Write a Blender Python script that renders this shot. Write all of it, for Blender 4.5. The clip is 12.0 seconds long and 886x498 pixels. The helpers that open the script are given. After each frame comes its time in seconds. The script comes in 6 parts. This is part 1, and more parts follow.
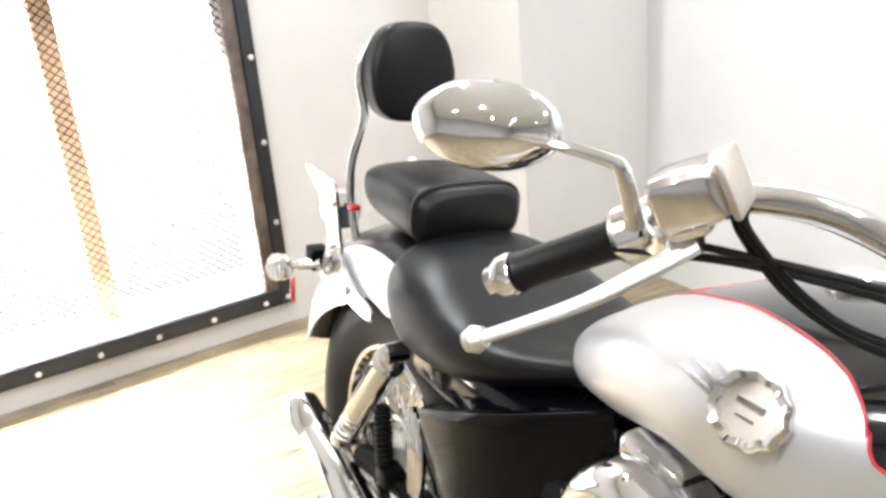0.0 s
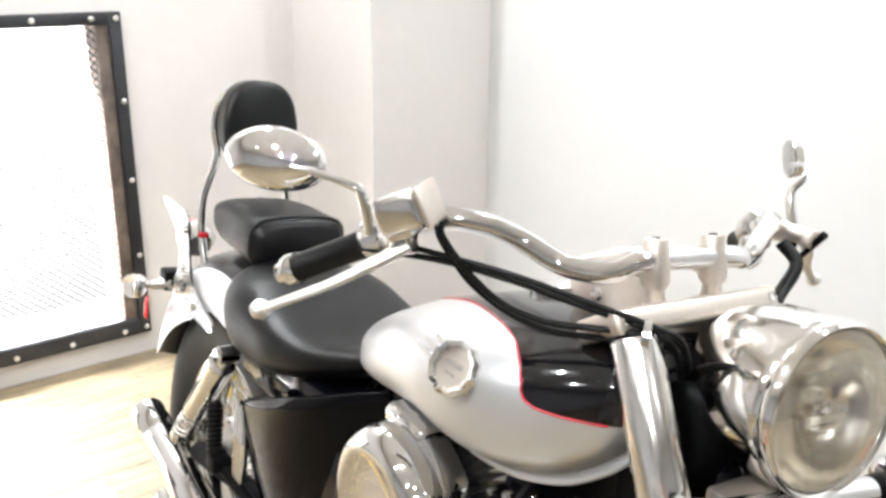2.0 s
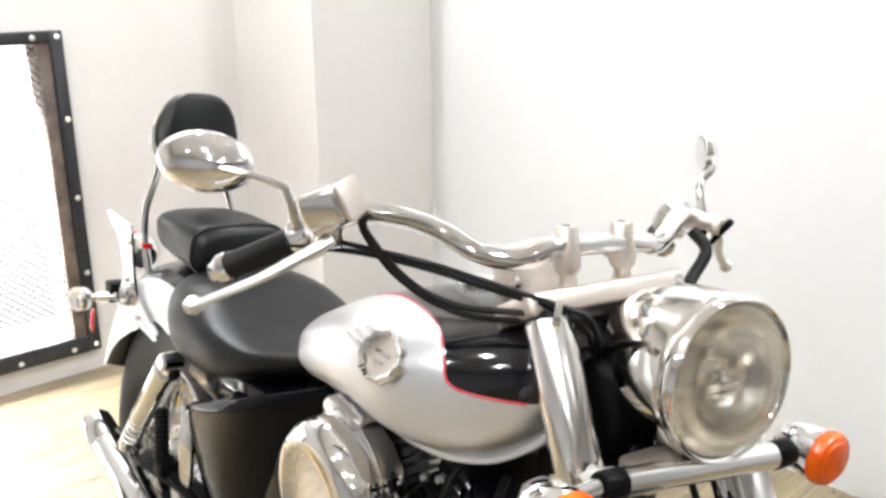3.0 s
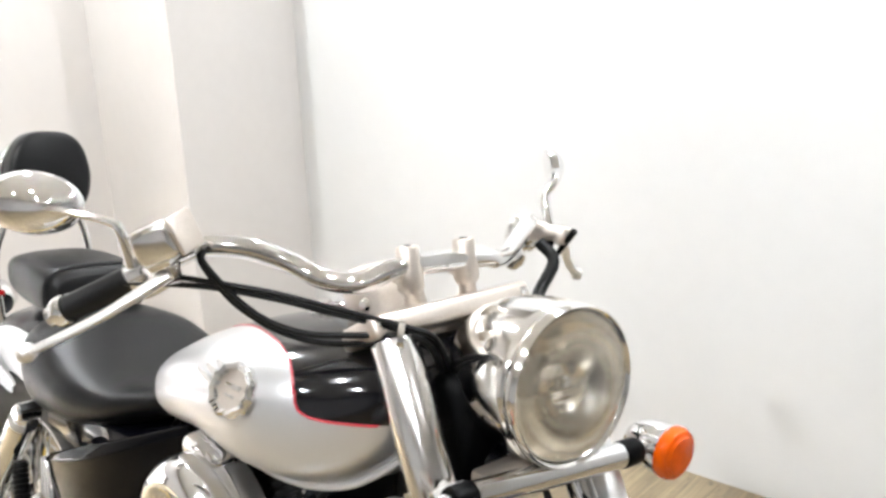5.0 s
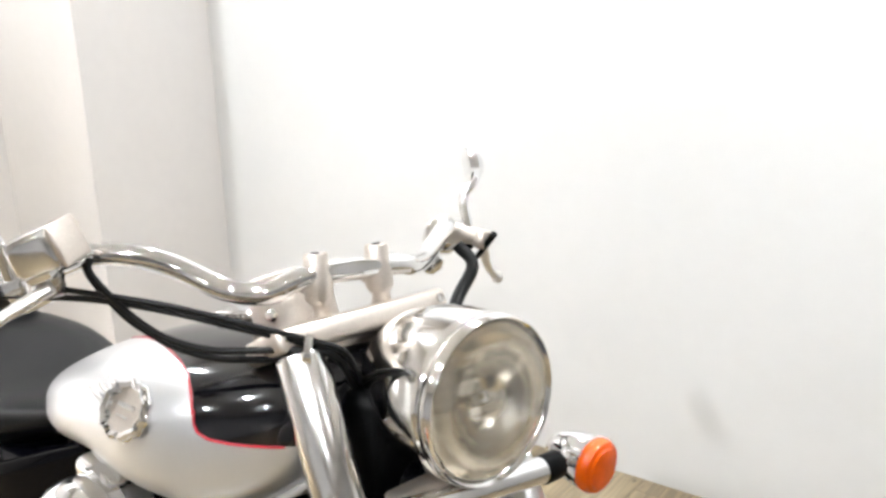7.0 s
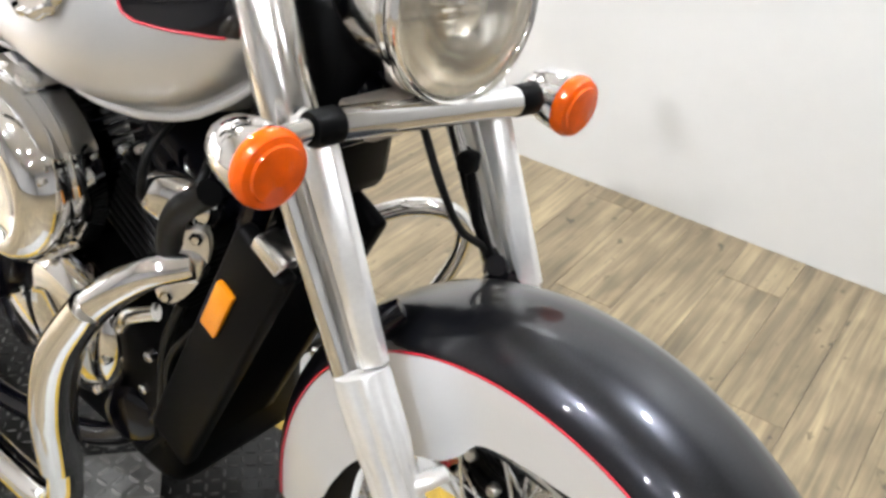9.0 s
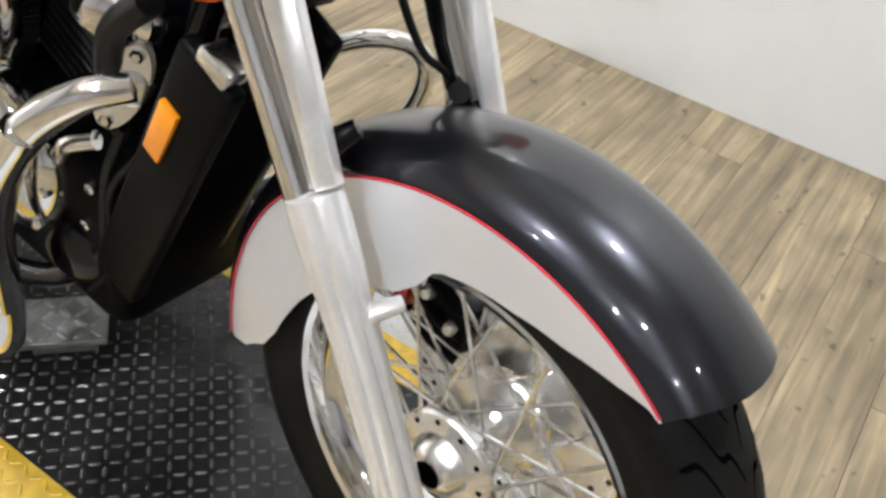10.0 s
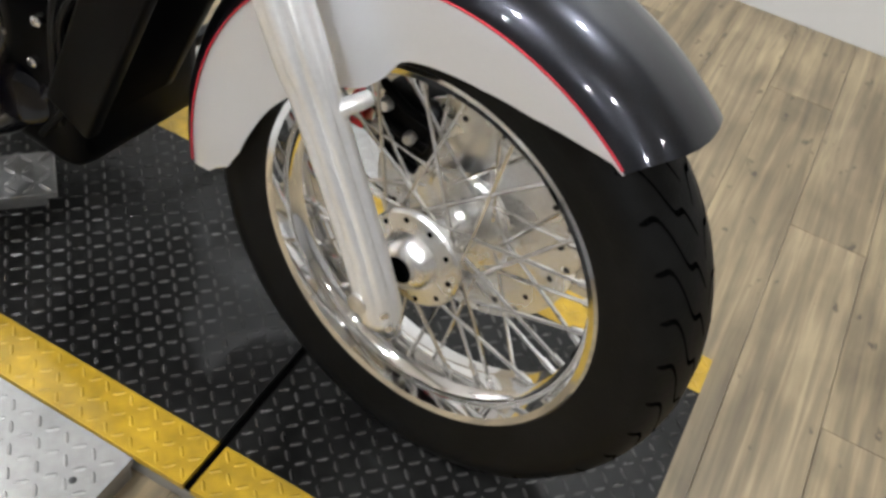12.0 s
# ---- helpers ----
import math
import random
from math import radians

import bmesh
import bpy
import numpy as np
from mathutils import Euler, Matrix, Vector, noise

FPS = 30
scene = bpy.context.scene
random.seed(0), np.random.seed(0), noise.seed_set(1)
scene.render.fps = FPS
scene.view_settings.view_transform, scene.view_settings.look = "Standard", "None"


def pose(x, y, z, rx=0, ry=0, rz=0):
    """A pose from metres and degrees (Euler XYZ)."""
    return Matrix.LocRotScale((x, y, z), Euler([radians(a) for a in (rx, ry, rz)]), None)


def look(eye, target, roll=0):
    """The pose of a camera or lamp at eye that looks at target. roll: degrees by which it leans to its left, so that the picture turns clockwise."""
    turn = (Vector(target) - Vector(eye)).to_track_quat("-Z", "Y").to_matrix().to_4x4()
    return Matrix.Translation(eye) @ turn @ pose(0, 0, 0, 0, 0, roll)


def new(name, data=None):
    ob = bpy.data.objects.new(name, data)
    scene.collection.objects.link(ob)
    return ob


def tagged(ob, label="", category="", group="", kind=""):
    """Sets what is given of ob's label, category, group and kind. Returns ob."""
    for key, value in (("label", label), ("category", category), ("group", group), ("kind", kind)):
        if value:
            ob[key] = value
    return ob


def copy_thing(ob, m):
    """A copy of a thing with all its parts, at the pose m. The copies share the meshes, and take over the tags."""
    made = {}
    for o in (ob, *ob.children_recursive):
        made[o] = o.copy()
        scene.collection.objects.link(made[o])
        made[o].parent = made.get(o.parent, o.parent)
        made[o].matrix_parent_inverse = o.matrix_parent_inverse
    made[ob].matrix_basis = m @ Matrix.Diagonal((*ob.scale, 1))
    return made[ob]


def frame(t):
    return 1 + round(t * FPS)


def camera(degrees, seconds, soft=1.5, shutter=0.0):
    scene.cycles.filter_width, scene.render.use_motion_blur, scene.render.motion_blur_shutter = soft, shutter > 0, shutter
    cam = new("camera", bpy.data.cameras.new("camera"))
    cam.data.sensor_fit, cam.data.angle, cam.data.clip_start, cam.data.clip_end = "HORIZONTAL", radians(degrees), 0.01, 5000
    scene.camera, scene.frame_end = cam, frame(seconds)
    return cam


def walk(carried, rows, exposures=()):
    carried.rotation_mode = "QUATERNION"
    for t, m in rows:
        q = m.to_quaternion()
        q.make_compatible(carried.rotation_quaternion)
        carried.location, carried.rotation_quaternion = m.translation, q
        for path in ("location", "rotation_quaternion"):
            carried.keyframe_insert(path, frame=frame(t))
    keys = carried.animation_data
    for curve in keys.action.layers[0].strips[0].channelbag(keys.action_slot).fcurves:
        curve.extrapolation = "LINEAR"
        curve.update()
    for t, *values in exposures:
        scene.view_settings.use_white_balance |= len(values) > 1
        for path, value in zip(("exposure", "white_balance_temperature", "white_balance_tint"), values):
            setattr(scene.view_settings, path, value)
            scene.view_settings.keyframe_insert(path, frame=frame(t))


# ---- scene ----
cam = camera(51.9, 12.0, 3.0)
# seconds, eye, target, roll
PATH = [
    (0, (-0.136, -0.723, 1.327), (-1.733, 0.234, 0.596), -4.9),
    (0.5, (0.107, -0.676, 1.325), (-1.515, 0.19, 0.537), 0.9),
    (1, (0.182, -0.714, 1.345), (-1.44, 0.221, 0.642), -1.0),
    (1.5, (0.155, -0.802, 1.368), (-1.38, 0.289, 0.696), -0.3),
    (2, (0.189, -0.814, 1.374), (-1.288, 0.385, 0.757), 0.4),
    (2.5, (0.235, -0.82, 1.371), (-1.215, 0.423, 0.778), 0.2),
    (3, (0.264, -0.822, 1.366), (-1.162, 0.452, 0.78), -0.5),
    (3.5, (0.286, -0.814, 1.363), (-1.1, 0.506, 0.782), -1.5),
    (5.5, (0.313, -0.768, 1.372), (-0.916, 0.715, 0.835), -2.2),
    (6, (0.308, -0.754, 1.377), (-0.878, 0.769, 0.852), -2.2),
    (6.5, (0.298, -0.738, 1.383), (-0.865, 0.807, 0.873), -2.1),
    (8.3, (0.24, -0.686, 1.256), (-0.791, 0.761, 0.339), 2.1),
    (8.5, (0.236, -0.684, 1.242), (-0.772, 0.751, 0.282), 2.7),
    (9, (0.235, -0.675, 1.202), (-0.668, 0.734, 0.106), 5.3),
    (9.5, (0.233, -0.668, 1.166), (-0.574, 0.711, -0.036), 7.1),
    (10, (0.236, -0.668, 1.131), (-0.484, 0.677, -0.162), 9.3),
    (10.5, (0.246, -0.678, 1.093), (-0.387, 0.625, -0.285), 10.2),
    (11, (0.257, -0.71, 1.061), (-0.268, 0.57, -0.384), 10.4),
    (11.5, (0.265, -0.748, 1.034), (-0.196, 0.54, -0.425), 11.1),
    (12, (0.257, -0.784, 1.078), (-0.218, 0.539, -0.345), 11.8),
]
walk(cam, [(t, look(eye, target, roll)) for t, eye, target, roll in PATH],
     [(0, 0.38), (3.5, 0.27), (6.5, 0.27), (8.5, 0.34), (9.5, 0.25), (10.5, 0.05), (12, -0.09)])

# ---- light, world and exposure ----
world = bpy.data.worlds.new("sky")
scene.world = world
world.use_nodes = True
wn = world.node_tree.nodes
sky = wn.new("ShaderNodeTexSky")
sky.sky_type, sky.sun_disc, sky.sun_elevation, sky.sun_rotation = "NISHITA", False, radians(40), radians(200)
world.node_tree.links.new(sky.outputs[0], wn["Background"].inputs[0])
wn["Background"].inputs[1].default_value = 0.15

FLOOR = -0.05
WALL_X, WALL_Y = -2.94, 1.517
FRONT_X, NEAR_Y, CEIL = 4.6, -5.2, 2.75
PIER_X, PIER_Y = -2.41, 0.975


def lamp(name, kind, energy, size, m, colour=(1, 1, 1), size_y=None):
    data = bpy.data.lights.new(name, kind)
    data.energy, data.color = energy, colour
    data.size = size
    if kind == "AREA":
        data.shape = "RECTANGLE" if size_y else "DISK"
        if size_y:
            data.size_y = size_y
    ob = new(name, data)
    ob.matrix_basis = m
    return ob


# daylight that falls in through the window opening
lamp("window_daylight", "AREA", 2600, 0.6, pose(WALL_X - 0.43, -0.58, 1.60, 0, -55, 0), (0.97, 0.98, 1.0), 1.5)
SPOTS = [(0.42, 0.72, 42), (-1.30, 1.22, 20), (0.95, -1.45, 13), (-0.62, -1.40, 50), (2.2, -0.2, 5), (-2.50, 0.25, 36), (0.3, -2.7, 30), (1.9, -2.6, 26), (-1.3, -2.7, 26)]

# ---- materials ----
MATS = {}


def material(name, colour=(0.5, 0.5, 0.5), rough=0.5, metal=0.0, grain=0.0, grain_scale=60.0, bump=0.0, bump_scale=200.0,
             wear=0.0, wear_scale=6.0, coat=0.0, random_tint=0.0, rough_var=0.0, **extra):
    m = bpy.data.materials.new(name)
    m.use_nodes = True
    nt = m.node_tree
    b = nt.nodes["Principled BSDF"]
    b.inputs["Base Color"].default_value = (*colour, 1)
    b.inputs["Roughness"].default_value = rough
    b.inputs["Metallic"].default_value = metal
    b.inputs["Coat Weight"].default_value = coat
    b.inputs["Coat Roughness"].default_value = 0.04
    for key, value in extra.items():
        b.inputs[key.replace("_", " ")].default_value = value
    co = nt.nodes.new("ShaderNodeTexCoord").outputs["Object"]

    def noise_tex(scale, detail=4.0):
        n = nt.nodes.new("ShaderNodeTexNoise")
        n.inputs["Scale"].default_value, n.inputs["Detail"].default_value = scale, detail
        nt.links.new(co, n.inputs["Vector"])
        return n.outputs["Fac"]

    def ranged(fac, lo, hi):
        r = nt.nodes.new("ShaderNodeMapRange")
        r.inputs["From Min"].default_value, r.inputs["From Max"].default_value = 0.3, 0.7
        r.inputs["To Min"].default_value, r.inputs["To Max"].default_value = lo, hi
        nt.links.new(fac, r.inputs["Value"])
        return r.outputs[0]

    value = None
    for amount, scale in ((grain, grain_scale), (wear, wear_scale)):
        if amount:
            r = ranged(noise_tex(scale), 1 - amount, 1 + amount)
            if value is None:
                value = r
            else:
                mu = nt.nodes.new("ShaderNodeMath")
                mu.operation = "MULTIPLY"
                nt.links.new(value, mu.inputs[0]), nt.links.new(r, mu.inputs[1])
                value = mu.outputs[0]
    if random_tint:
        info = nt.nodes.new("ShaderNodeObjectInfo")
        r = nt.nodes.new("ShaderNodeMapRange")
        r.inputs["To Min"].default_value, r.inputs["To Max"].default_value = 1 - random_tint, 1 + random_tint
        nt.links.new(info.outputs["Random"], r.inputs["Value"])
        if value is None:
            value = r.outputs[0]
        else:
            mu = nt.nodes.new("ShaderNodeMath")
            mu.operation = "MULTIPLY"
            nt.links.new(value, mu.inputs[0]), nt.links.new(r.outputs[0], mu.inputs[1])
            value = mu.outputs[0]
    if value is not None:
        hsv = nt.nodes.new("ShaderNodeHueSaturation")
        hsv.inputs["Color"].default_value = (*colour, 1)
        nt.links.new(value, hsv.inputs["Value"])
        nt.links.new(hsv.outputs[0], b.inputs["Base Color"])
    if rough_var:
        nt.links.new(ranged(noise_tex(wear_scale * 2), max(0.01, rough - rough_var), rough + rough_var), b.inputs["Roughness"])
    if bump:
        bp = nt.nodes.new("ShaderNodeBump")
        bp.inputs["Strength"].default_value, bp.inputs["Distance"].default_value = bump, 0.002
        nt.links.new(noise_tex(bump_scale), bp.inputs["Height"])
        nt.links.new(bp.outputs[0], b.inputs["Normal"])
    MATS[name] = m
    return m


chrome = material("chrome", (0.80, 0.80, 0.80), 0.05, 1.0, wear=0.04, wear_scale=9, rough_var=0.03)
chrome_dull = material("chrome_dull", (0.80, 0.79, 0.775), 0.16, 1.0, grain=0.05, wear=0.08, rough_var=0.08)
alloy = material("alloy", (0.80, 0.785, 0.76), 0.36, 1.0, grain=0.05, grain_scale=180, wear=0.06, bump=0.05, bump_scale=400)
alloy_bright = material("polished_alloy", (0.92, 0.915, 0.905), 0.27, 1.0, grain=0.04, grain_scale=160, wear=0.05, rough_var=0.05)
brushed = material("brushed_alloy", (0.60, 0.545, 0.49), 0.42, 1.0, grain=0.05, grain_scale=300)
black_paint = material("black_paint", (0.002, 0.002, 0.0035), 0.09, 0.0, coat=0.12, wear=0.1, Specular_IOR_Level=0.28)
graphite_paint = material("graphite_paint", (0.021, 0.022, 0.027), 0.30, 0.85, Specular_IOR_Level=0.3, coat=0.75, grain=0.25, grain_scale=900, wear=0.06)
silver_paint = material("silver_paint", (0.63, 0.63, 0.64), 0.36, 0.5, coat=0.6, grain=0.05, grain_scale=1200, wear=0.03)
red_paint = material("red_paint", (0.45, 0.012, 0.03), 0.35, coat=0.5, wear=0.1)
leather = material("black_leather", (0.004, 0.004, 0.0043), 0.36, Specular_IOR_Level=0.24, bump=0.25, bump_scale=420, wear=0.2, wear_scale=8, rough_var=0.06)
piping_mat = material("seat_piping", (0.008, 0.008, 0.009), 0.4, bump=0.1)
rubber = material("rubber", (0.003, 0.003, 0.003), 0.42, Specular_IOR_Level=0.2, grain=0.15, wear=0.3, wear_scale=12, bump=0.15, bump_scale=300)
tyre_mat = material("tyre_rubber", (0.0045, 0.0044, 0.0042), 0.5, Specular_IOR_Level=0.13, grain=0.2, wear=0.35, wear_scale=9, bump=0.2, bump_scale=260)
black_plastic = material("black_plastic", (0.0018, 0.0018, 0.002), 0.42, Specular_IOR_Level=0.07, bump=0.08, bump_scale=500, wear=0.15)
matt_black = material("matt_black_metal", (0.0018, 0.0018, 0.002), 0.45, 0.0, Specular_IOR_Level=0.08, wear=0.3, grain=0.2)
orange_lens = material("orange_lens", (0.66, 0.085, 0.001), 0.12, coat=0.1, Specular_IOR_Level=0.3, wear=0.32, wear_scale=26, bump=0.7, bump_scale=70)
amber = material("amber_reflector", (0.75, 0.25, 0.003), 0.22, coat=0.5, bump=0.3, bump_scale=350, wear=0.1)
red_lens = material("red_reflector", (0.55, 0.015, 0.02), 0.2, coat=0.5, bump=0.3, bump_scale=350)
glass = material("lens_glass", (0.98, 0.98, 0.96), 0.04, Transmission_Weight=1.0, IOR=1.45)
clear_bulb = material("clear_lens", (0.95, 0.95, 0.93), 0.05, Transmission_Weight=0.9, IOR=1.3)
reflector_mat = material("lamp_reflector", (0.88, 0.83, 0.75), 0.15, 0.95, wear=0.08, wear_scale=14, bump=0.35, bump_scale=38)
mirror_mat = material("mirror_glass", (0.9, 0.9, 0.9), 0.01, 1.0)
wall_paint = material("wall_paint", (0.585, 0.558, 0.532), 0.55, grain=0.012, grain_scale=25, wear=0.03, wear_scale=1.2, bump=0.05, bump_scale=120)
wall_white = material("white_wall_paint", (0.655, 0.652, 0.642), 0.4, grain=0.01, grain_scale=20, wear=0.02, wear_scale=0.9, bump=0.03, bump_scale=90)
# for the unseen walls: grey picked for darker chrome reflections and less bounce
far_wall_paint = material("unseen_wall_grey", (0.48, 0.48, 0.485), 0.6, wear=0.06, wear_scale=1.0, grain=0.02)
ceiling_paint = material("ceiling_paint", (0.86, 0.86, 0.855), 0.7, wear=0.03)
window_steel = material("window_steel", (0.025, 0.026, 0.029), 0.45, 0.3, wear=0.25, grain=0.1, bump=0.1)
old_wood = material("old_wood", (0.10, 0.075, 0.06), 0.7, grain=0.35, grain_scale=18, wear=0.4, wear_scale=14, bump=0.4, bump_scale=60)
mesh_steel = material("mesh_steel", (0.008, 0.0078, 0.0075), 0.7, 0.0, Specular_IOR_Level=0.03, wear=0.2)
deck_black = material("deck_black", (0.0085, 0.0083, 0.008), 0.44, 0.05, Specular_IOR_Level=0.2, grain=0.25, grain_scale=70, wear=0.45, wear_scale=7, rough_var=0.14)
deck_yellow = material("deck_yellow", (0.42, 0.262, 0.012), 0.45, grain=0.18, grain_scale=55, wear=0.26, wear_scale=9, rough_var=0.1)
satin_silver = material("satin_silver", (0.88, 0.875, 0.87), 0.28, 0.72, coat=0.15, grain=0.03, grain_scale=200, wear=0.06, wear_scale=12)
pane_glass = material("pane_glass", (1.0, 1.0, 1.0), 0.0, Transmission_Weight=1.0, IOR=1.1)
deck_silver = material("deck_silver", (0.31, 0.305, 0.295), 0.42, 0.6, grain=0.08, grain_scale=80, wear=0.15, wear_scale=10, rough_var=0.1)
groove_black = material("groove_black", (0.0015, 0.0015, 0.0015), 0.9, Specular_IOR_Level=0.0, wear=0.2)
deck_wear = material("deck_worn_black", (0.055, 0.054, 0.052), 0.29, 0.5, grain=0.35, grain_scale=40, wear=0.6, wear_scale=6, rough_var=0.1)
cover_black = material("side_cover_black", (0.0015, 0.0015, 0.002), 0.09, coat=0.02, Specular_IOR_Level=0.12, wear=0.15, wear_scale=14, rough_var=0.06)
seam_dark = material("seam_dark", (0.008, 0.008, 0.008), 0.6, wear=0.2)
glow = bpy.data.materials.new("lamp_glow")
glow.use_nodes = True
glow.node_tree.nodes["Principled BSDF"].inputs["Emission Color"].default_value = (1, 0.97, 0.92, 1)
glow.node_tree.nodes["Principled BSDF"].inputs["Emission Strength"].default_value = 30
outside = bpy.data.materials.new("outside_daylight")
outside.use_nodes = True
ob_ = outside.node_tree.nodes["Principled BSDF"]
ob_.inputs["Base Color"].default_value = (0.1, 0.1, 0.1, 1)
ob_.inputs["Emission Color"].default_value = (1, 1, 1, 1)
ob_.inputs["Emission Strength"].default_value = 0.64


def wood_floor_material():
    m = bpy.data.materials.new("vinyl_plank")
    m.use_nodes = True
    nt = m.node_tree
    b = nt.nodes["Principled BSDF"]
    tc = nt.nodes.new("ShaderNodeTexCoord").outputs["Object"]
    info = nt.nodes.new("ShaderNodeObjectInfo").outputs["Random"]
    comb = nt.nodes.new("ShaderNodeVectorMath")
    comb.operation = "ADD"
    sc = nt.nodes.new("ShaderNodeVectorMath")
    sc.operation = "SCALE"
    sc.inputs[0].default_value = (37.0, 53.0, 11.0)
    nt.links.new(info, sc.inputs["Scale"])
    nt.links.new(tc, comb.inputs[0]), nt.links.new(sc.outputs[0], comb.inputs[1])

    def tex(sx, sy, scale, detail, dist=0.0):
        mp = nt.nodes.new("ShaderNodeMapping")
        mp.inputs["Scale"].default_value = (sx, sy, 1)
        nt.links.new(comb.outputs[0], mp.inputs["Vector"])
        n = nt.nodes.new("ShaderNodeTexNoise")
        n.inputs["Scale"].default_value, n.inputs["Detail"].default_value, n.inputs["Distortion"].default_value = scale, detail, dist
        nt.links.new(mp.outputs[0], n.inputs["Vector"])
        return n.outputs["Fac"]
    ramp = nt.nodes.new("ShaderNodeValToRGB")
    e = ramp.color_ramp.elements
    e[0].position, e[0].color = 0.30, (0.140, 0.105, 0.063, 1)
    e[1].position, e[1].color = 0.74, (0.345, 0.264, 0.148, 1)
    mid = e.new(0.5)
    mid.color = (0.212, 0.162, 0.094, 1)
    nt.links.new(tex(22, 1.1, 2.2, 8, 0.5), ramp.inputs[0])
    fine = nt.nodes.new("ShaderNodeMapRange")
    fine.inputs["From Min"].default_value, fine.inputs["From Max"].default_value = 0.3, 0.7
    fine.inputs["To Min"].default_value, fine.inputs["To Max"].default_value = 0.86, 1.10
    nt.links.new(tex(60, 3.5, 2.0, 5), fine.inputs["Value"])
    tint = nt.nodes.new("ShaderNodeMapRange")
    tint.inputs["To Min"].default_value, tint.inputs["To Max"].default_value = 0.90, 1.08
    nt.links.new(info, tint.inputs["Value"])
    mu = nt.nodes.new("ShaderNodeMath")
    mu.operation = "MULTIPLY"
    nt.links.new(fine.outputs[0], mu.inputs[0]), nt.links.new(tint.outputs[0], mu.inputs[1])
    speck = nt.nodes.new("ShaderNodeMapRange")
    speck.inputs["From Min"].default_value, speck.inputs["From Max"].default_value = 0.665, 0.73
    speck.inputs["To Min"].default_value, speck.inputs["To Max"].default_value = 1.0, 0.42
    nt.links.new(tex(34, 20, 1.0, 3), speck.inputs["Value"])
    m2 = nt.nodes.new("ShaderNodeMath")
    m2.operation = "MULTIPLY"
    nt.links.new(mu.outputs[0], m2.inputs[0]), nt.links.new(speck.outputs[0], m2.inputs[1])
    mu = m2
    blotch = nt.nodes.new("ShaderNodeMapRange")
    blotch.inputs["From Min"].default_value, blotch.inputs["From Max"].default_value = 0.32, 0.68
    blotch.inputs["To Min"].default_value, blotch.inputs["To Max"].default_value = 0.76, 1.22
    nt.links.new(tex(5, 3.0, 1.6, 5, 0.6), blotch.inputs["Value"])
    m3 = nt.nodes.new("ShaderNodeMath")
    m3.operation = "MULTIPLY"
    nt.links.new(mu.outputs[0], m3.inputs[0]), nt.links.new(blotch.outputs[0], m3.inputs[1])
    mu = m3
    hsv = nt.nodes.new("ShaderNodeHueSaturation")
    hsv.inputs["Saturation"].default_value = 0.94
    nt.links.new(ramp.outputs[0], hsv.inputs["Color"]), nt.links.new(mu.outputs[0], hsv.inputs["Value"])
    nt.links.new(hsv.outputs[0], b.inputs["Base Color"])
    b.inputs["Roughness"].default_value = 0.38
    bp = nt.nodes.new("ShaderNodeBump")
    bp.inputs["Strength"].default_value, bp.inputs["Distance"].default_value = 0.12, 0.001
    nt.links.new(tex(60, 3.5, 2.0, 5), bp.inputs["Height"]), nt.links.new(bp.outputs[0], b.inputs["Normal"])
    return m


plank_mat = wood_floor_material()

# ---- building helpers ----


def link_mesh(name, verts, faces, mat, parent=None, label="", smooth=True, face_mats=None, matrix=None):
    me = bpy.data.meshes.new(name)
    me.from_pydata([tuple(v) for v in verts], [], faces)
    mats = mat if isinstance(mat, (list, tuple)) else [mat]
    for m in mats:
        me.materials.append(m)
    if face_mats:
        me.polygons.foreach_set("material_index", face_mats)
    me.polygons.foreach_set("use_smooth", [smooth] * len(me.polygons))
    me.update()
    me.validate()
    ob = new(name, me)
    if parent is not None:
        ob.parent = parent
    if matrix is not None:
        ob.matrix_basis = matrix
    return tagged(ob, label)


def part(name, bm, mat, parent, label="", smooth=True, matrix=None, sharp=40):
    """One mesh object out of a bmesh, under a thing or a part."""
    me = bpy.data.meshes.new(name)
    bmesh.ops.recalc_face_normals(bm, faces=bm.faces)
    for f in bm.faces:
        f.smooth = smooth
    if smooth and sharp:
        for e in bm.edges:
            if len(e.link_faces) == 2 and e.calc_face_angle(0) > radians(sharp):
                e.smooth = False
    bm.to_mesh(me)
    bm.free()
    for m in (mat if isinstance(mat, (list, tuple)) else [mat]):
        me.materials.append(m)
    ob = new(name, me)
    if parent is not None:
        ob.parent = parent
    if matrix is not None:
        ob.matrix_basis = matrix
    return tagged(ob, label)


def add_box(bm, lo, hi, bevel=0.0, m=None, seg=2, mat_index=0):
    r = bmesh.ops.create_cube(bm, size=1)
    vs = r["verts"]
    c = [(a + b) / 2 for a, b in zip(lo, hi)]
    s = [b - a for a, b in zip(lo, hi)]
    for v in vs:
        v.co = Vector((c[i] + v.co[i] * s[i] for i in range(3)))
    if bevel:
        edges = {e for v in vs for e in v.link_edges}
        out = bmesh.ops.bevel(bm, geom=list(edges), offset=bevel, segments=seg, affect="EDGES", profile=0.5)
        vs = list({v for f in out["faces"] for v in f.verts} | {v for v in vs if v.is_valid})
    if mat_index:
        for f in {f for v in vs for f in v.link_faces}:
            f.material_index = mat_index
    if m is not None:
        bmesh.ops.transform(bm, matrix=m, verts=vs)
    return vs


def axis_matrix(origin, direction, up=(0, 0, 1)):
    """A frame whose z runs along direction."""
    zv = Vector(direction).normalized()
    xv = Vector(up).cross(zv)
    if xv.length < 1e-4:
        xv = Vector((1, 0, 0)).cross(zv)
    xv.normalize()
    yv = zv.cross(xv)
    m = Matrix((xv, yv, zv)).transposed().to_4x4()
    m.translation = Vector(origin)
    return m


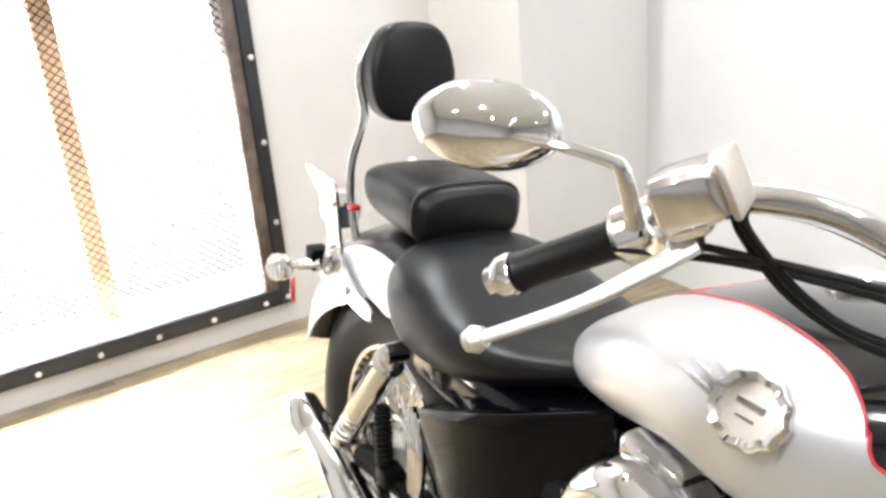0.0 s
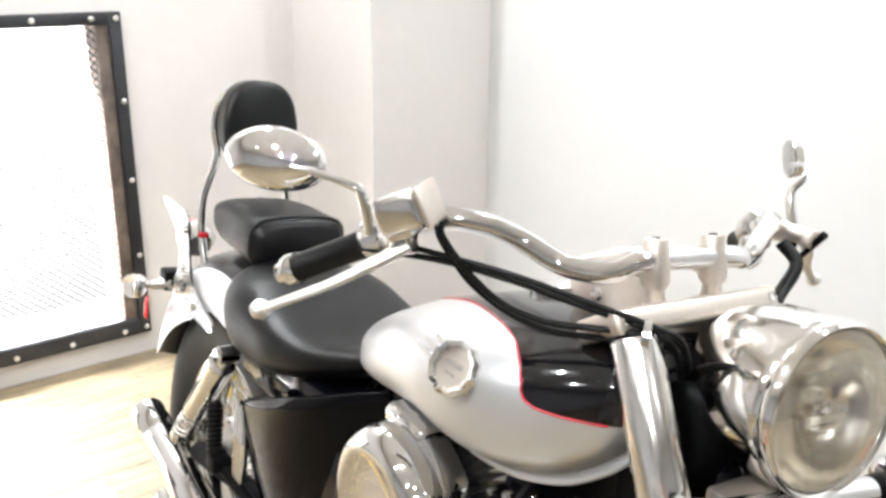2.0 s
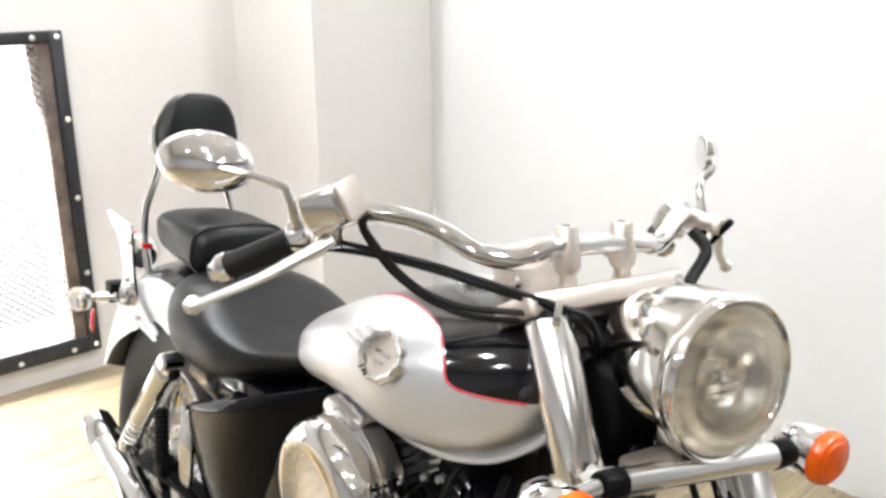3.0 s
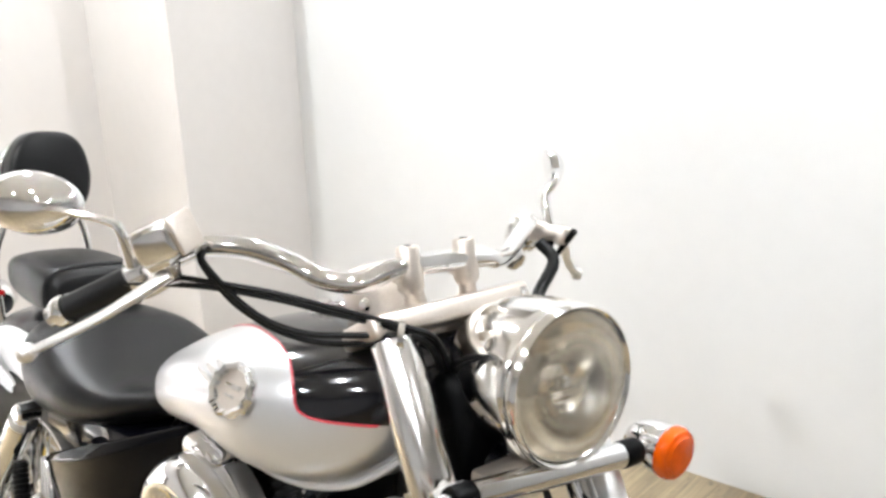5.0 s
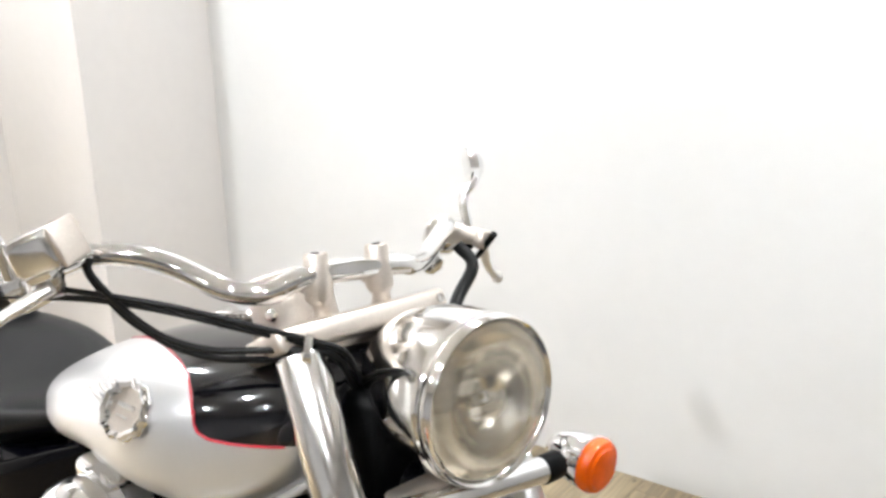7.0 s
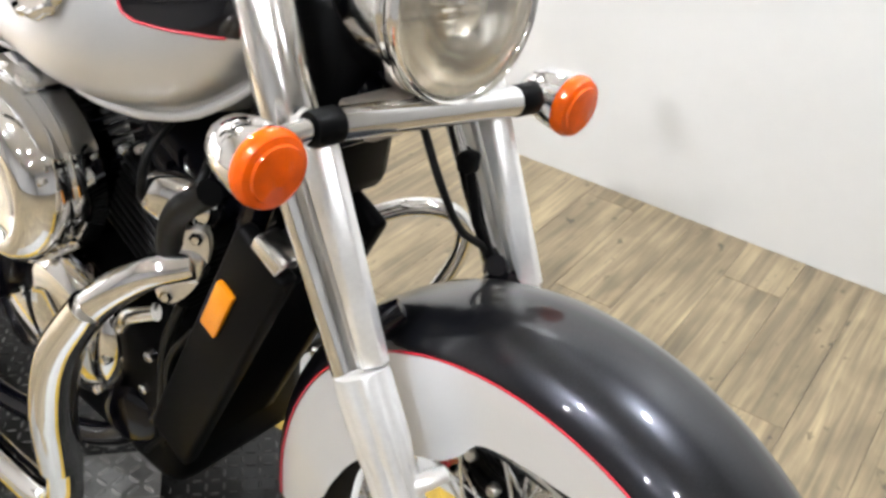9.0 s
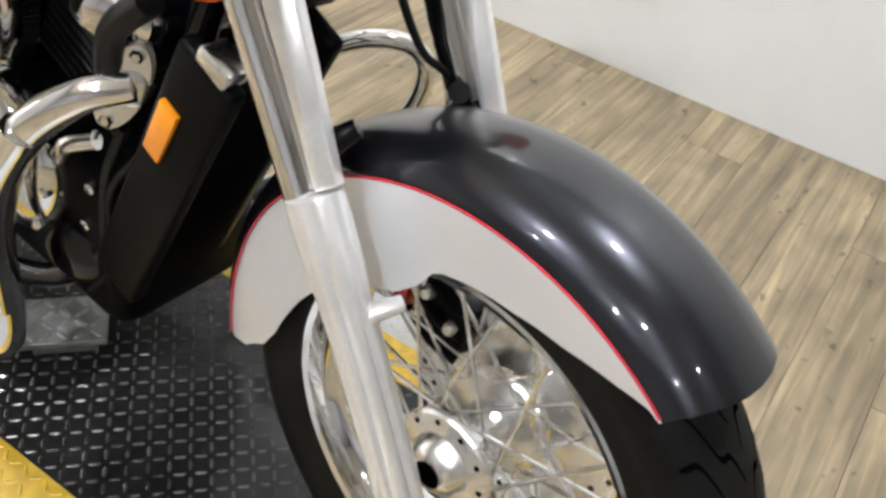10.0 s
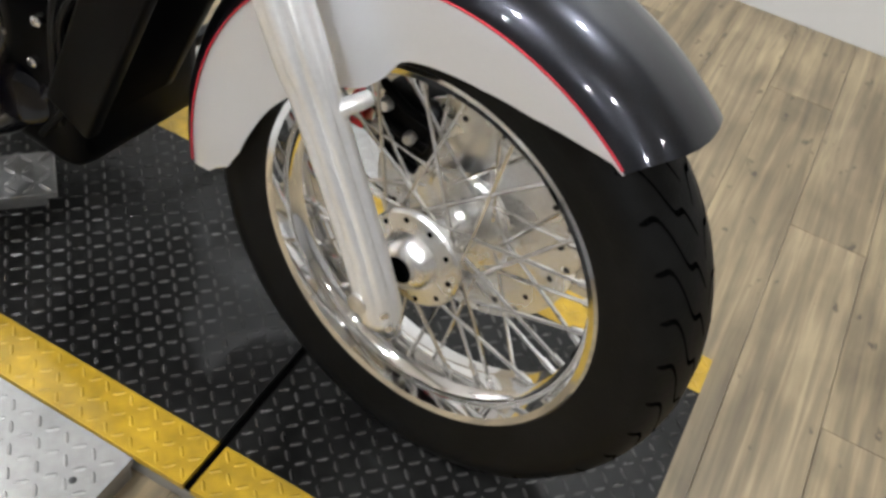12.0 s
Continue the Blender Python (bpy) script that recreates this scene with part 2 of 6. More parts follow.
def add_lathe(bm, profile, m=None, seg=32, mat_index=0, closed=False):
    """Turns (radius, height) pairs about z. closed: the profile runs back to its start."""
    rings = []
    for r, h in profile:
        if r < 1e-6:
            rings.append([bm.verts.new((0, 0, h))])
        else:
            rings.append([bm.verts.new((r * math.cos(2 * math.pi * k / seg), r * math.sin(2 * math.pi * k / seg), h)) for k in range(seg)])
    pairs = list(zip(rings[:-1], rings[1:]))
    if closed:
        pairs.append((rings[-1], rings[0]))
    for a, b in pairs:
        for k in range(seg):
            n = (k + 1) % seg
            if len(a) == 1 and len(b) == 1:
                continue
            if len(a) == 1:
                f = bm.faces.new((a[0], b[k], b[n]))
            elif len(b) == 1:
                f = bm.faces.new((a[k], a[n], b[0]))
            else:
                f = bm.faces.new((a[k], a[n], b[n], b[k]))
            f.material_index = mat_index
    vs = [v for r in rings for v in r]
    if m is not None:
        bmesh.ops.transform(bm, matrix=m, verts=vs)
    return vs


def curve_points(pts, steps=6):
    """A smooth line through the points given."""
    P = [Vector(p) for p in pts]
    P = [2 * P[0] - P[1]] + P + [2 * P[-1] - P[-2]]
    out = []
    for i in range(1, len(P) - 2):
        for k in range(steps):
            t = k / steps
            a, b, c, d = P[i - 1], P[i], P[i + 1], P[i + 2]
            out.append(0.5 * ((2 * b) + (c - a) * t + (2 * a - 5 * b + 4 * c - d) * t * t + (3 * b - 3 * c + d - a) * t * t * t))
    out.append(P[-2])
    return out


def add_tube(bm, path, radius, seg=14, caps=True, mat_index=0, flat=1.0, up=(0, 0, 1)):
    """A tube along a line; radius is a number or a list, one for each point; flat squeezes it along up."""
    path = [Vector(p) for p in path]
    n = len(path)
    rad = radius if isinstance(radius, (list, tuple)) else [radius] * n
    if len(rad) != n:
        xs = [i * (len(rad) - 1) / max(1, n - 1) for i in range(n)]
        rad = [float(np.interp(x, range(len(rad)), rad)) for x in xs]
    rings, nrm = [], None
    for i, p in enumerate(path):
        t = (path[min(i + 1, n - 1)] - path[max(i - 1, 0)]).normalized()
        if nrm is None:
            nrm = Vector(up).cross(t)
            if nrm.length < 1e-3:
                nrm = Vector((1, 0, 0)).cross(t)
        nrm = (nrm - nrm.dot(t) * t).normalized()
        bi = t.cross(nrm)
        rings.append([bm.verts.new(p + rad[i] * (math.cos(a) * nrm + flat * math.sin(a) * bi)) for a in (2 * math.pi * k / seg for k in range(seg))])
    for a, b in zip(rings[:-1], rings[1:]):
        for k in range(seg):
            bm.faces.new((a[k], a[(k + 1) % seg], b[(k + 1) % seg], b[k])).material_index = mat_index
    if caps:
        for r in (rings[0], rings[-1]):
            bm.faces.new(r).material_index = mat_index
    return rings


def add_loft(bm, rings, caps=True, closed=True, mat_index=0):
    vr = [[bm.verts.new(p) for p in r] for r in rings]
    m = len(vr[0])
    for a, b in zip(vr[:-1], vr[1:]):
        for k in range(m if closed else m - 1):
            bm.faces.new((a[k], a[(k + 1) % m], b[(k + 1) % m], b[k])).material_index = mat_index
    if caps:
        for r in (vr[0], vr[-1]):
            bm.faces.new(r).material_index = mat_index
    return vr


def tube_part(name, path, radius, mat, parent, label="", seg=14, matrix=None, steps=6, smooth_line=True, flat=1.0):
    bm = bmesh.new()
    add_tube(bm, curve_points(path, steps) if smooth_line and len(path) > 2 else path, radius, seg, flat=flat)
    return part(name, bm, mat, parent, label, matrix=matrix, sharp=50)


def lathe_part(name, profile, mat, parent, label="", origin=(0, 0, 0), direction=(0, 0, 1), seg=32, matrix=None, closed=False, sharp=35):
    bm = bmesh.new()
    add_lathe(bm, profile, axis_matrix(origin, direction), seg, closed=closed)
    return part(name, bm, mat, parent, label, matrix=matrix, sharp=sharp)


def box_part(name, lo, hi, mat, parent, label="", bevel=0.004, m=None, matrix=None):
    bm = bmesh.new()
    add_box(bm, lo, hi, bevel, m)
    return part(name, bm, mat, parent, label, matrix=matrix, sharp=60)


def super_ring(cx, half, zlo, zhi, n=40, p=2.6, squash=0.0, cy=0.0, low=None):
    """A rounded section across x: half width, bottom and top. squash makes the lower half narrower."""
    zc, hz = (zlo + zhi) / 2, (zhi - zlo) / 2
    ring = []
    for k in range(n):
        a = 2 * math.pi * k / n
        c, s = math.cos(a), math.sin(a)
        q = low if low and s < 0 else p
        yy = half * math.copysign(abs(c) ** (2 / q), c)
        zz = math.copysign(abs(s) ** (2 / q), s)
        yy *= 1 - squash * max(0.0, -zz)
        ring.append(Vector((cx, cy + yy, zc + hz * zz)))
    return ring


def interp_rows(rows, n):
    """Resamples rows of numbers, keyed by their first one, smoothly."""
    xs = [r[0] for r in rows]
    out = []
    for i in range(n):
        u = i / (n - 1)
        x = xs[0] + (xs[-1] - xs[0]) * (0.5 - 0.5 * math.cos(math.pi * u))
        k = max(j for j in range(len(xs) - 1) if (xs[j] <= x) == (xs[0] < xs[-1]) or j == 0)
        t = (x - xs[k]) / (xs[k + 1] - xs[k])
        row = [x]
        for c in range(1, len(rows[0])):
            p0, p1, p2, p3 = rows[max(k - 1, 0)][c], rows[k][c], rows[k + 1][c], rows[min(k + 2, len(xs) - 1)][c]
            m1, m2 = (p2 - p0) / 2 if 0 < k else p2 - p1, (p3 - p1) / 2 if k + 2 < len(xs) else p2 - p1
            if (p2 - p1) * m1 < 0 or (p1 - p0) * (p2 - p1) <= 0:
                m1 = 0 if k else m1
            if (p2 - p1) * m2 < 0 or (p3 - p2) * (p2 - p1) <= 0:
                m2 = 0 if k + 2 < len(xs) else m2
            row.append((2 * t**3 - 3 * t**2 + 1) * p1 + (t**3 - 2 * t**2 + t) * m1 + (-2 * t**3 + 3 * t**2) * p2 + (t**3 - t**2) * m2)
        out.append(row)
    return out


def empty(name, label, category, group=""):
    return tagged(new(name), label, category, group)


# ---- the room ----


def slab(name, lo, hi, mat, label, bevel=0.0, category="wall"):
    bm = bmesh.new()
    add_box(bm, lo, hi, bevel)
    return tagged(part(name, bm, mat, None, label, smooth=False), category=category, kind="structure")


WIN_Y0, WIN_Y1, WIN_Z0, WIN_Z1 = -1.45, 0.272, 0.078, 1.143
T = 0.30
bm = bmesh.new()
add_box(bm, (WALL_X - T, NEAR_Y, FLOOR - 0.05), (WALL_X, WIN_Y0, CEIL))
add_box(bm, (WALL_X - T, WIN_Y1, FLOOR - 0.05), (WALL_X, WALL_Y, CEIL))
add_box(bm, (WALL_X - T, WIN_Y0, FLOOR - 0.05), (WALL_X, WIN_Y1, WIN_Z0))
add_box(bm, (WALL_X - T, WIN_Y0, WIN_Z1), (WALL_X, WIN_Y1, CEIL))
bmesh.ops.remove_doubles(bm, verts=bm.verts, dist=1e-5)
tagged(part("wall_west", bm, wall_paint, None, "off-white painted wall with a low window opening", smooth=False), category="wall", kind="structure")
slab("wall_pier", (WALL_X, PIER_Y, FLOOR - 0.05), (PIER_X, WALL_Y, CEIL), wall_paint, "off-white painted pier boxed out in the corner of the room", 0.003)
slab("wall_north", (WALL_X - T, WALL_Y, FLOOR - 0.05), (FRONT_X, WALL_Y + 0.15, CEIL), wall_white, "smooth white painted wall behind the motorcycle")
# east and south walls stay out of view, added to dim reflections and fill
slab("wall_east", (FRONT_X, NEAR_Y, FLOOR - 0.05), (FRONT_X + 0.15, WALL_Y + 0.15, CEIL), far_wall_paint, "unseen grey wall added to close the room")
slab("wall_south", (WALL_X - T, NEAR_Y - 0.15, FLOOR - 0.05), (FRONT_X + 0.15, NEAR_Y, CEIL), far_wall_paint, "unseen grey wall added to close the room")
slab("ceiling", (WALL_X - T, NEAR_Y - 0.15, CEIL), (FRONT_X + 0.15, WALL_Y + 0.15, CEIL + 0.15), ceiling_paint, "plain white painted ceiling", category="ceiling")
sub = slab("floor", (WALL_X - T, NEAR_Y - 0.15, FLOOR - 0.16), (FRONT_X + 0.15, WALL_Y + 0.15, FLOOR - 0.006), seam_dark, "tan wood-look plank floor with worn grey grain", category="floor")


def floor_planks():
    width, length, gap = 0.152, 1.22, 0.0005
    shared = {}
    x = WALL_X
    col = 0
    far = []
    while x < FRONT_X:
        y = NEAR_Y - length * ((col * 0.37) % 1.0)
        while y < WALL_Y:
            a, b = max(y, NEAR_Y), min(y + length, WALL_Y)
            if (x > 2.0 or b < -1.6) and b - a > 0.004:
                far.append((x + gap, min(x + width, FRONT_X) - gap, a + gap, b - gap))
            elif b - a > 0.004:
                key = round(b - a, 3)
                if key not in shared:
                    me = bpy.data.meshes.new("plank")
                    w, l, h, c = width / 2 - gap, (b - a) / 2 - gap, 0.006, 0.0006
                    vs = [(-w, -l, -h), (w, -l, -h), (w, l, -h), (-w, l, -h), (-w, -l, -c), (w, -l, -c), (w, l, -c), (-w, l, -c),
                          (-w + c, -l + c, 0), (w - c, -l + c, 0), (w - c, l - c, 0), (-w + c, l - c, 0)]
                    fs = [(0, 1, 5, 4), (1, 2, 6, 5), (2, 3, 7, 6), (3, 0, 4, 7), (4, 5, 9, 8), (5, 6, 10, 9), (6, 7, 11, 10), (7, 4, 8, 11), (8, 9, 10, 11)]
                    me.from_pydata(vs, [], fs)
                    me.materials.append(plank_mat)
                    shared[key] = me
                ob = new("plank", shared[key])
                ob.parent = sub
                ob.location = (x + width / 2, (a + b) / 2, FLOOR)
            y += length
        x += width
        col += 1
    # planks far from the motorcycle, joined
    vs, fs = [], []
    for x0, x1, y0, y1 in far:
        k = len(vs)
        vs += [(x0, y0, FLOOR - 0.006), (x1, y0, FLOOR - 0.006), (x1, y1, FLOOR - 0.006), (x0, y1, FLOOR - 0.006), (x0, y0, FLOOR), (x1, y0, FLOOR), (x1, y1, FLOOR), (x0, y1, FLOOR)]
        fs += [tuple(k + i for i in f) for f in ((4, 5, 6, 7), (0, 1, 5, 4), (1, 2, 6, 5), (2, 3, 7, 6), (3, 0, 4, 7))]
    field = link_mesh("plank_field", vs, fs, plank_mat, sub, "", smooth=False)
    tagged(field, kind="stuff")


def window():
    """The low window: steel frame with bolts, old timber lining, pane, expanded-metal guard, daylight behind."""
    y0, y1, z0, z1 = WIN_Y0 - 0.042, WIN_Y1 + 0.042, WIN_Z0 - 0.042, WIN_Z1 + 0.042
    bm = bmesh.new()
    x0, x1 = WALL_X + 0.001, WALL_X + 0.032
    w = 0.042
    add_box(bm, (x0, y1 - w, z0), (x1, y1, z1), 0.004)
    add_box(bm, (x0, y0, z0), (x1, y0 + w, z1), 0.004)
    add_box(bm, (x0, y0 + w + 0.0005, z0), (x1, y1 - w - 0.0005, z0 + 0.060), 0.004)
    add_box(bm, (x0, y0 + w + 0.0005, z1 - w), (x1, y1 - w - 0.0005, z1), 0.004)
    win = tagged(part("window_1", bm, window_steel, None, "low window in a black steel frame behind an expanded-metal guard", sharp=60), category="window", kind="structure")
    bm = bmesh.new()
    d = 0.045
    xa, xb = WALL_X - 0.09, WALL_X + 0.020
    add_box(bm, (xa, WIN_Y1 - d, WIN_Z0 + 0.001), (xb, WIN_Y1 - 0.001, WIN_Z1 - 0.001), 0.003)
    add_box(bm, (xa, WIN_Y0 + 0.001, WIN_Z0 + 0.001), (xb, WIN_Y0 + d, WIN_Z1 - 0.001), 0.003)
    part("timber_lining", bm, old_wood, win, "weathered dark timber lining inside the frame")
    for k in range(5):
        for y in (y1 - w * 0.42,):
            z = z0 + 0.024 + k * 0.276
            lathe_part("bolt", [(0, 0.006), (0.004, 0.006), (0.0085, 0.003), (0.010, 0)], alloy, win, "bright bolt head", (x1 - 0.0005, y, z), (1, 0, 0), 12)
    for k in range(1, 10):
        y = y1 + 0.087 - k * 0.1860
        lathe_part("bolt", [(0, 0.006), (0.004, 0.006), (0.0085, 0.003), (0.010, 0)], alloy, win, "", (x1 - 0.0005, y, z0 + 0.021), (1, 0, 0), 12)
        lathe_part("bolt", [(0, 0.006), (0.004, 0.006), (0.0085, 0.003), (0.010, 0)], alloy, win, "", (x1 - 0.0005, y, z1 - 0.021), (1, 0, 0), 12)
    # expanded metal: flat strands that zigzag and meet
    bm = bmesh.new()
    sw, lw = 0.030, 0.013
    xm = WALL_X + 0.016
    rows = int((WIN_Z1 - WIN_Z0) / lw)
    cols = int((WIN_Y1 - WIN_Y0) / sw)
    t = 0.0024
    for r in range(rows + 1):
        z = WIN_Z0 + r * lw
        pts = []
        for c in range(cols * 2 + 1):
            y = WIN_Y0 + c * sw / 2
            up = ((c + r) % 2) * lw
            pts.append((y, z + up - lw / 2))
        prev = None
        for k, (y, zz) in enumerate(pts):
            zz = min(max(zz, WIN_Z0 - 0.01), WIN_Z1 + 0.01)
            cur = (bm.verts.new((xm + 0.002, y, zz + t)), bm.verts.new((xm - 0.002, y, zz - t)))
            if prev:
                bm.faces.new((prev[0], cur[0], cur[1], prev[1]))
            prev = cur
    guard = part("wire_guard", bm, mesh_steel, win, "expanded-metal guard over the pane", smooth=False)
    tagged(guard, kind="stuff")
    bm = bmesh.new()
    add_box(bm, (WALL_X - 0.105, WIN_Y0 + d, WIN_Z0), (WALL_X - 0.099, WIN_Y1 - d, WIN_Z1))
    pane = part("pane", bm, pane_glass, win, smooth=False)
    pane.visible_shadow = False
    # a tan post outside the pane
    post = box_part("outside_post", (WALL_X - 0.235, -0.288, -0.04), (WALL_X - 0.16, -0.223, 2.0), tan_post, None, "", 0.004)
    tagged(post, "tan timber post standing outside the window", "post")
    back = link_mesh("backdrop", [(WALL_X - 0.62, -3.2, -0.4), (WALL_X - 0.62, 1.0, -0.4), (WALL_X - 0.62, 1.0, 2.2), (WALL_X - 0.62, -3.2, 2.2)],
                     [(0, 1, 2, 3)], outside, None, "blown-out white daylight outside the window", smooth=False)
    tagged(back, category="backdrop", kind="structure")


tan_post = material("tan_timber", (0.66, 0.43, 0.27), 0.6, grain=0.2, grain_scale=30, wear=0.2)
window()


def ceiling_spot():
    root = empty("ceiling_spotlight", "small white ceiling spotlight, switched on", "ceiling light", "ceiling spotlights")
    lathe_part("housing", [(0.062, 0), (0.062, -0.10), (0.055, -0.11), (0.050, -0.105), (0.046, -0.05), (0.0, -0.05)], ceiling_paint, root)
    lathe_part("lens", [(0.045, -0.085), (0.0, -0.085)], glow, root, "glowing lens")
    return root


spot = ceiling_spot()
spot.matrix_basis = pose(SPOTS[0][0], SPOTS[0][1], CEIL)
for sx, sy, _ in SPOTS[1:]:
    copy_thing(spot, pose(sx, sy, CEIL))
for sx, sy, power in SPOTS:
    lamp("spot_light", "AREA", power, 0.09, pose(sx, sy, CEIL - 0.115), (0.925, 0.96, 1.0))

# ---- the lift under the motorcycle ----
LIFT_X0, LIFT_X1, LIFT_Y0, LIFT_Y1, STRIPE, SEAM_X = -1.845, 0.362, -0.349, 0.259, 0.075, -0.173


def add_treads(bm, x0, x1, y0, y1, z, pitch=0.0205, length=0.019, width=0.0054, height=0.0015, mat_index=0):
    """Raised lozenges of tread plate, turned alternately."""
    nx, ny = int((x1 - x0) / pitch), int((y1 - y0) / pitch)
    if nx < 1 or ny < 1:
        return
    px, py = (x1 - x0) / nx, (y1 - y0) / ny
    for i in range(nx):
        for j in range(ny):
            cx, cy = x0 + (i + 0.5) * px, y0 + (j + 0.5) * py
            a = radians(45 if (i + j) % 2 else -45)
            u, v = Vector((math.cos(a), math.sin(a), 0)), Vector((-math.sin(a), math.cos(a), 0))
            c = Vector((cx, cy, z))
            base = [bm.verts.new(c + u * (s * length / 2) + v * (w * width / 2)) for s, w in ((-1, 0), (-0.45, -1), (0.45, -1), (1, 0), (0.45, 1), (-0.45, 1))]
            top = [bm.verts.new(c + u * (s * length / 3) + Vector((0, 0, height))) for s in (-1, 1)]
            for f in ((0, 1, 6), (1, 2, 7, 6), (2, 3, 7), (3, 4, 7), (4, 5, 6, 7), (5, 0, 6)):
                q = [(base + top)[k] for k in f]
                bm.faces.new(q).material_index = mat_index


def tread_part(name, x0, x1, y0, y1, z, thick, mat, parent, label="", bevel=0.002):
    bm = bmesh.new()
    add_box(bm, (x0, y0, z - thick), (x1, y1, z), 0)
    add_treads(bm, x0, x1, y0, y1, z, mat_index=1 if mat is deck_black else 0)
    mat = [deck_black, deck_wear] if mat is deck_black else mat
    return part(name, bm, mat, parent, label, smooth=False)


def lift():
    root = empty("motorcycle_lift", "low black tread-plate motorcycle lift with yellow edges", "motorcycle lift")
    root.location = (0, 0, FLOOR)
    up = -FLOOR
    g = 0.0006
    for x0, x1 in ((-1.12, SEAM_X - 0.006), (SEAM_X + 0.006, LIFT_X1)):
        tread_part("deck_plate", x0, x1, LIFT_Y0 + STRIPE + g, LIFT_Y1 - STRIPE - g, up, 0.012, deck_black, root, "worn black tread plate")
        tread_part("edge_stripe", x0, x1, LIFT_Y0, LIFT_Y0 + STRIPE, up, 0.012, deck_yellow, root, "yellow painted tread plate edge")
        tread_part("edge_stripe", x0, x1, LIFT_Y1 - STRIPE, LIFT_Y1, up, 0.012, deck_yellow, root)
    # tail section, set a little towards the wall
    t0, t1 = LIFT_Y0 + 0.028, LIFT_Y1 + 0.028
    tread_part("deck_plate", LIFT_X0, -1.121, t0 + STRIPE + g, t1 - STRIPE - g, up, 0.012, deck_black, root, "worn black tread plate")
    tread_part("edge_stripe", LIFT_X0, -1.121, t0, t0 + STRIPE, up, 0.012, deck_yellow, root)
    tread_part("edge_stripe", LIFT_X0, -1.121, t1 - STRIPE, t1, up, 0.012, deck_yellow, root)
    box_part("tail_frame", (LIFT_X0 + 0.004, t0 + 0.004, 0.0), (-1.125, t1 - 0.004, up - 0.0125), deck_silver, root, "", 0.002)
    box_part("base_frame", (-1.119, LIFT_Y0 + 0.004, 0.0), (LIFT_X1 - 0.004, LIFT_Y1 - 0.004, up - 0.0125), deck_silver, root, "scuffed steel base frame", 0.002)
    box_part("hinge_strip", (SEAM_X - 0.006 + g, LIFT_Y0 + 0.002, up - 0.0124), (SEAM_X + 0.006 - g, LIFT_Y1 - 0.002, up - 0.006), groove_black, root, "", 0.0)
    # side extension panels of bare tread plate
    for y0, y1 in ((LIFT_Y0 - 0.20, LIFT_Y0 - 0.002), (LIFT_Y1 + 0.002, LIFT_Y1 + 0.20)):
        bm = bmesh.new()
        x0, x1 = -1.05, -0.257
        add_box(bm, (x0, y0, up - 0.016), (x1, y1, up - 0.004), 0.0)
        add_treads(bm, x0 + 0.01, x1 - 0.01, y0 + 0.01, y1 - 0.01, up - 0.004, 0.0225, 0.020, 0.006)
        panel = part("side_panel", bm, deck_silver, root, "bare metal tread-plate side panel", smooth=False)
        box_part("panel_skirt", (x0 + 0.003, y0 + 0.003, 0.0), (x1 - 0.003, y1 - 0.003, up - 0.0165), deck_silver, panel, "", 0.002)
        # small dark spot of rust, laid on as a thin disc
        lathe_part("bolt_hole", [(0.0, 0.0006), (0.004, 0.0006), (0.005, 0.0)], seam_dark, panel, "", (x1 - 0.04, (y0 + y1) / 2 + 0.035, up - 0.0038), (0, 0, 1), 16)
    # jack plate under the engine
    bm = bmesh.new()
    jm = pose(-0.727, -0.087, up, 0, 0, -43)
    add_box(bm, (-0.051, -0.066, 0.028), (0.051, 0.066, 0.040), 0.002, jm)
    jack = part("jack_plate", bm, deck_silver, root, "bare tread-plate jack pad under the frame", smooth=False)
    bm = bmesh.new()
    add_treads(bm, -0.048, 0.048, -0.062, 0.062, 0.0401, 0.024, 0.025, 0.009, 0.003)
    bmesh.ops.transform(bm, matrix=jm, verts=bm.verts)
    tagged(part("tread_pattern", bm, deck_silver, jack, smooth=False), kind="stuff")
    box_part("jack_foot", (-0.036, -0.048, 0.0005), (0.036, 0.048, 0.0275), deck_silver, jack, "", 0.003, jm)


lift()

# ---- the motorcycle ----
bike = empty("motorcycle", "silver and black cruiser motorcycle with chrome trim and a backrest", "motorcycle")
# the machine leans on its stand, and the fork is turned to the right about the raked steering head
BODY = pose(0.0194, -0.1470, -0.0118, -8.211, 1.657, -3.838) @ Matrix.Scale(1.017, 4)
AXLE = Vector((0, 0, 0.324))
STEER = pose(-0.0056, -0.0937, 0.0050, -3.797, -0.440, -8.795)
CONTROL = pose(-0.0296, -0.0480, 0.0268, 0.393, 2.731, -10.920) @ Matrix.Scale(0.968, 4)
ENGINE = pose(0.0123, -0.0564, -0.0045, -1.105, 1.754, -5.496)



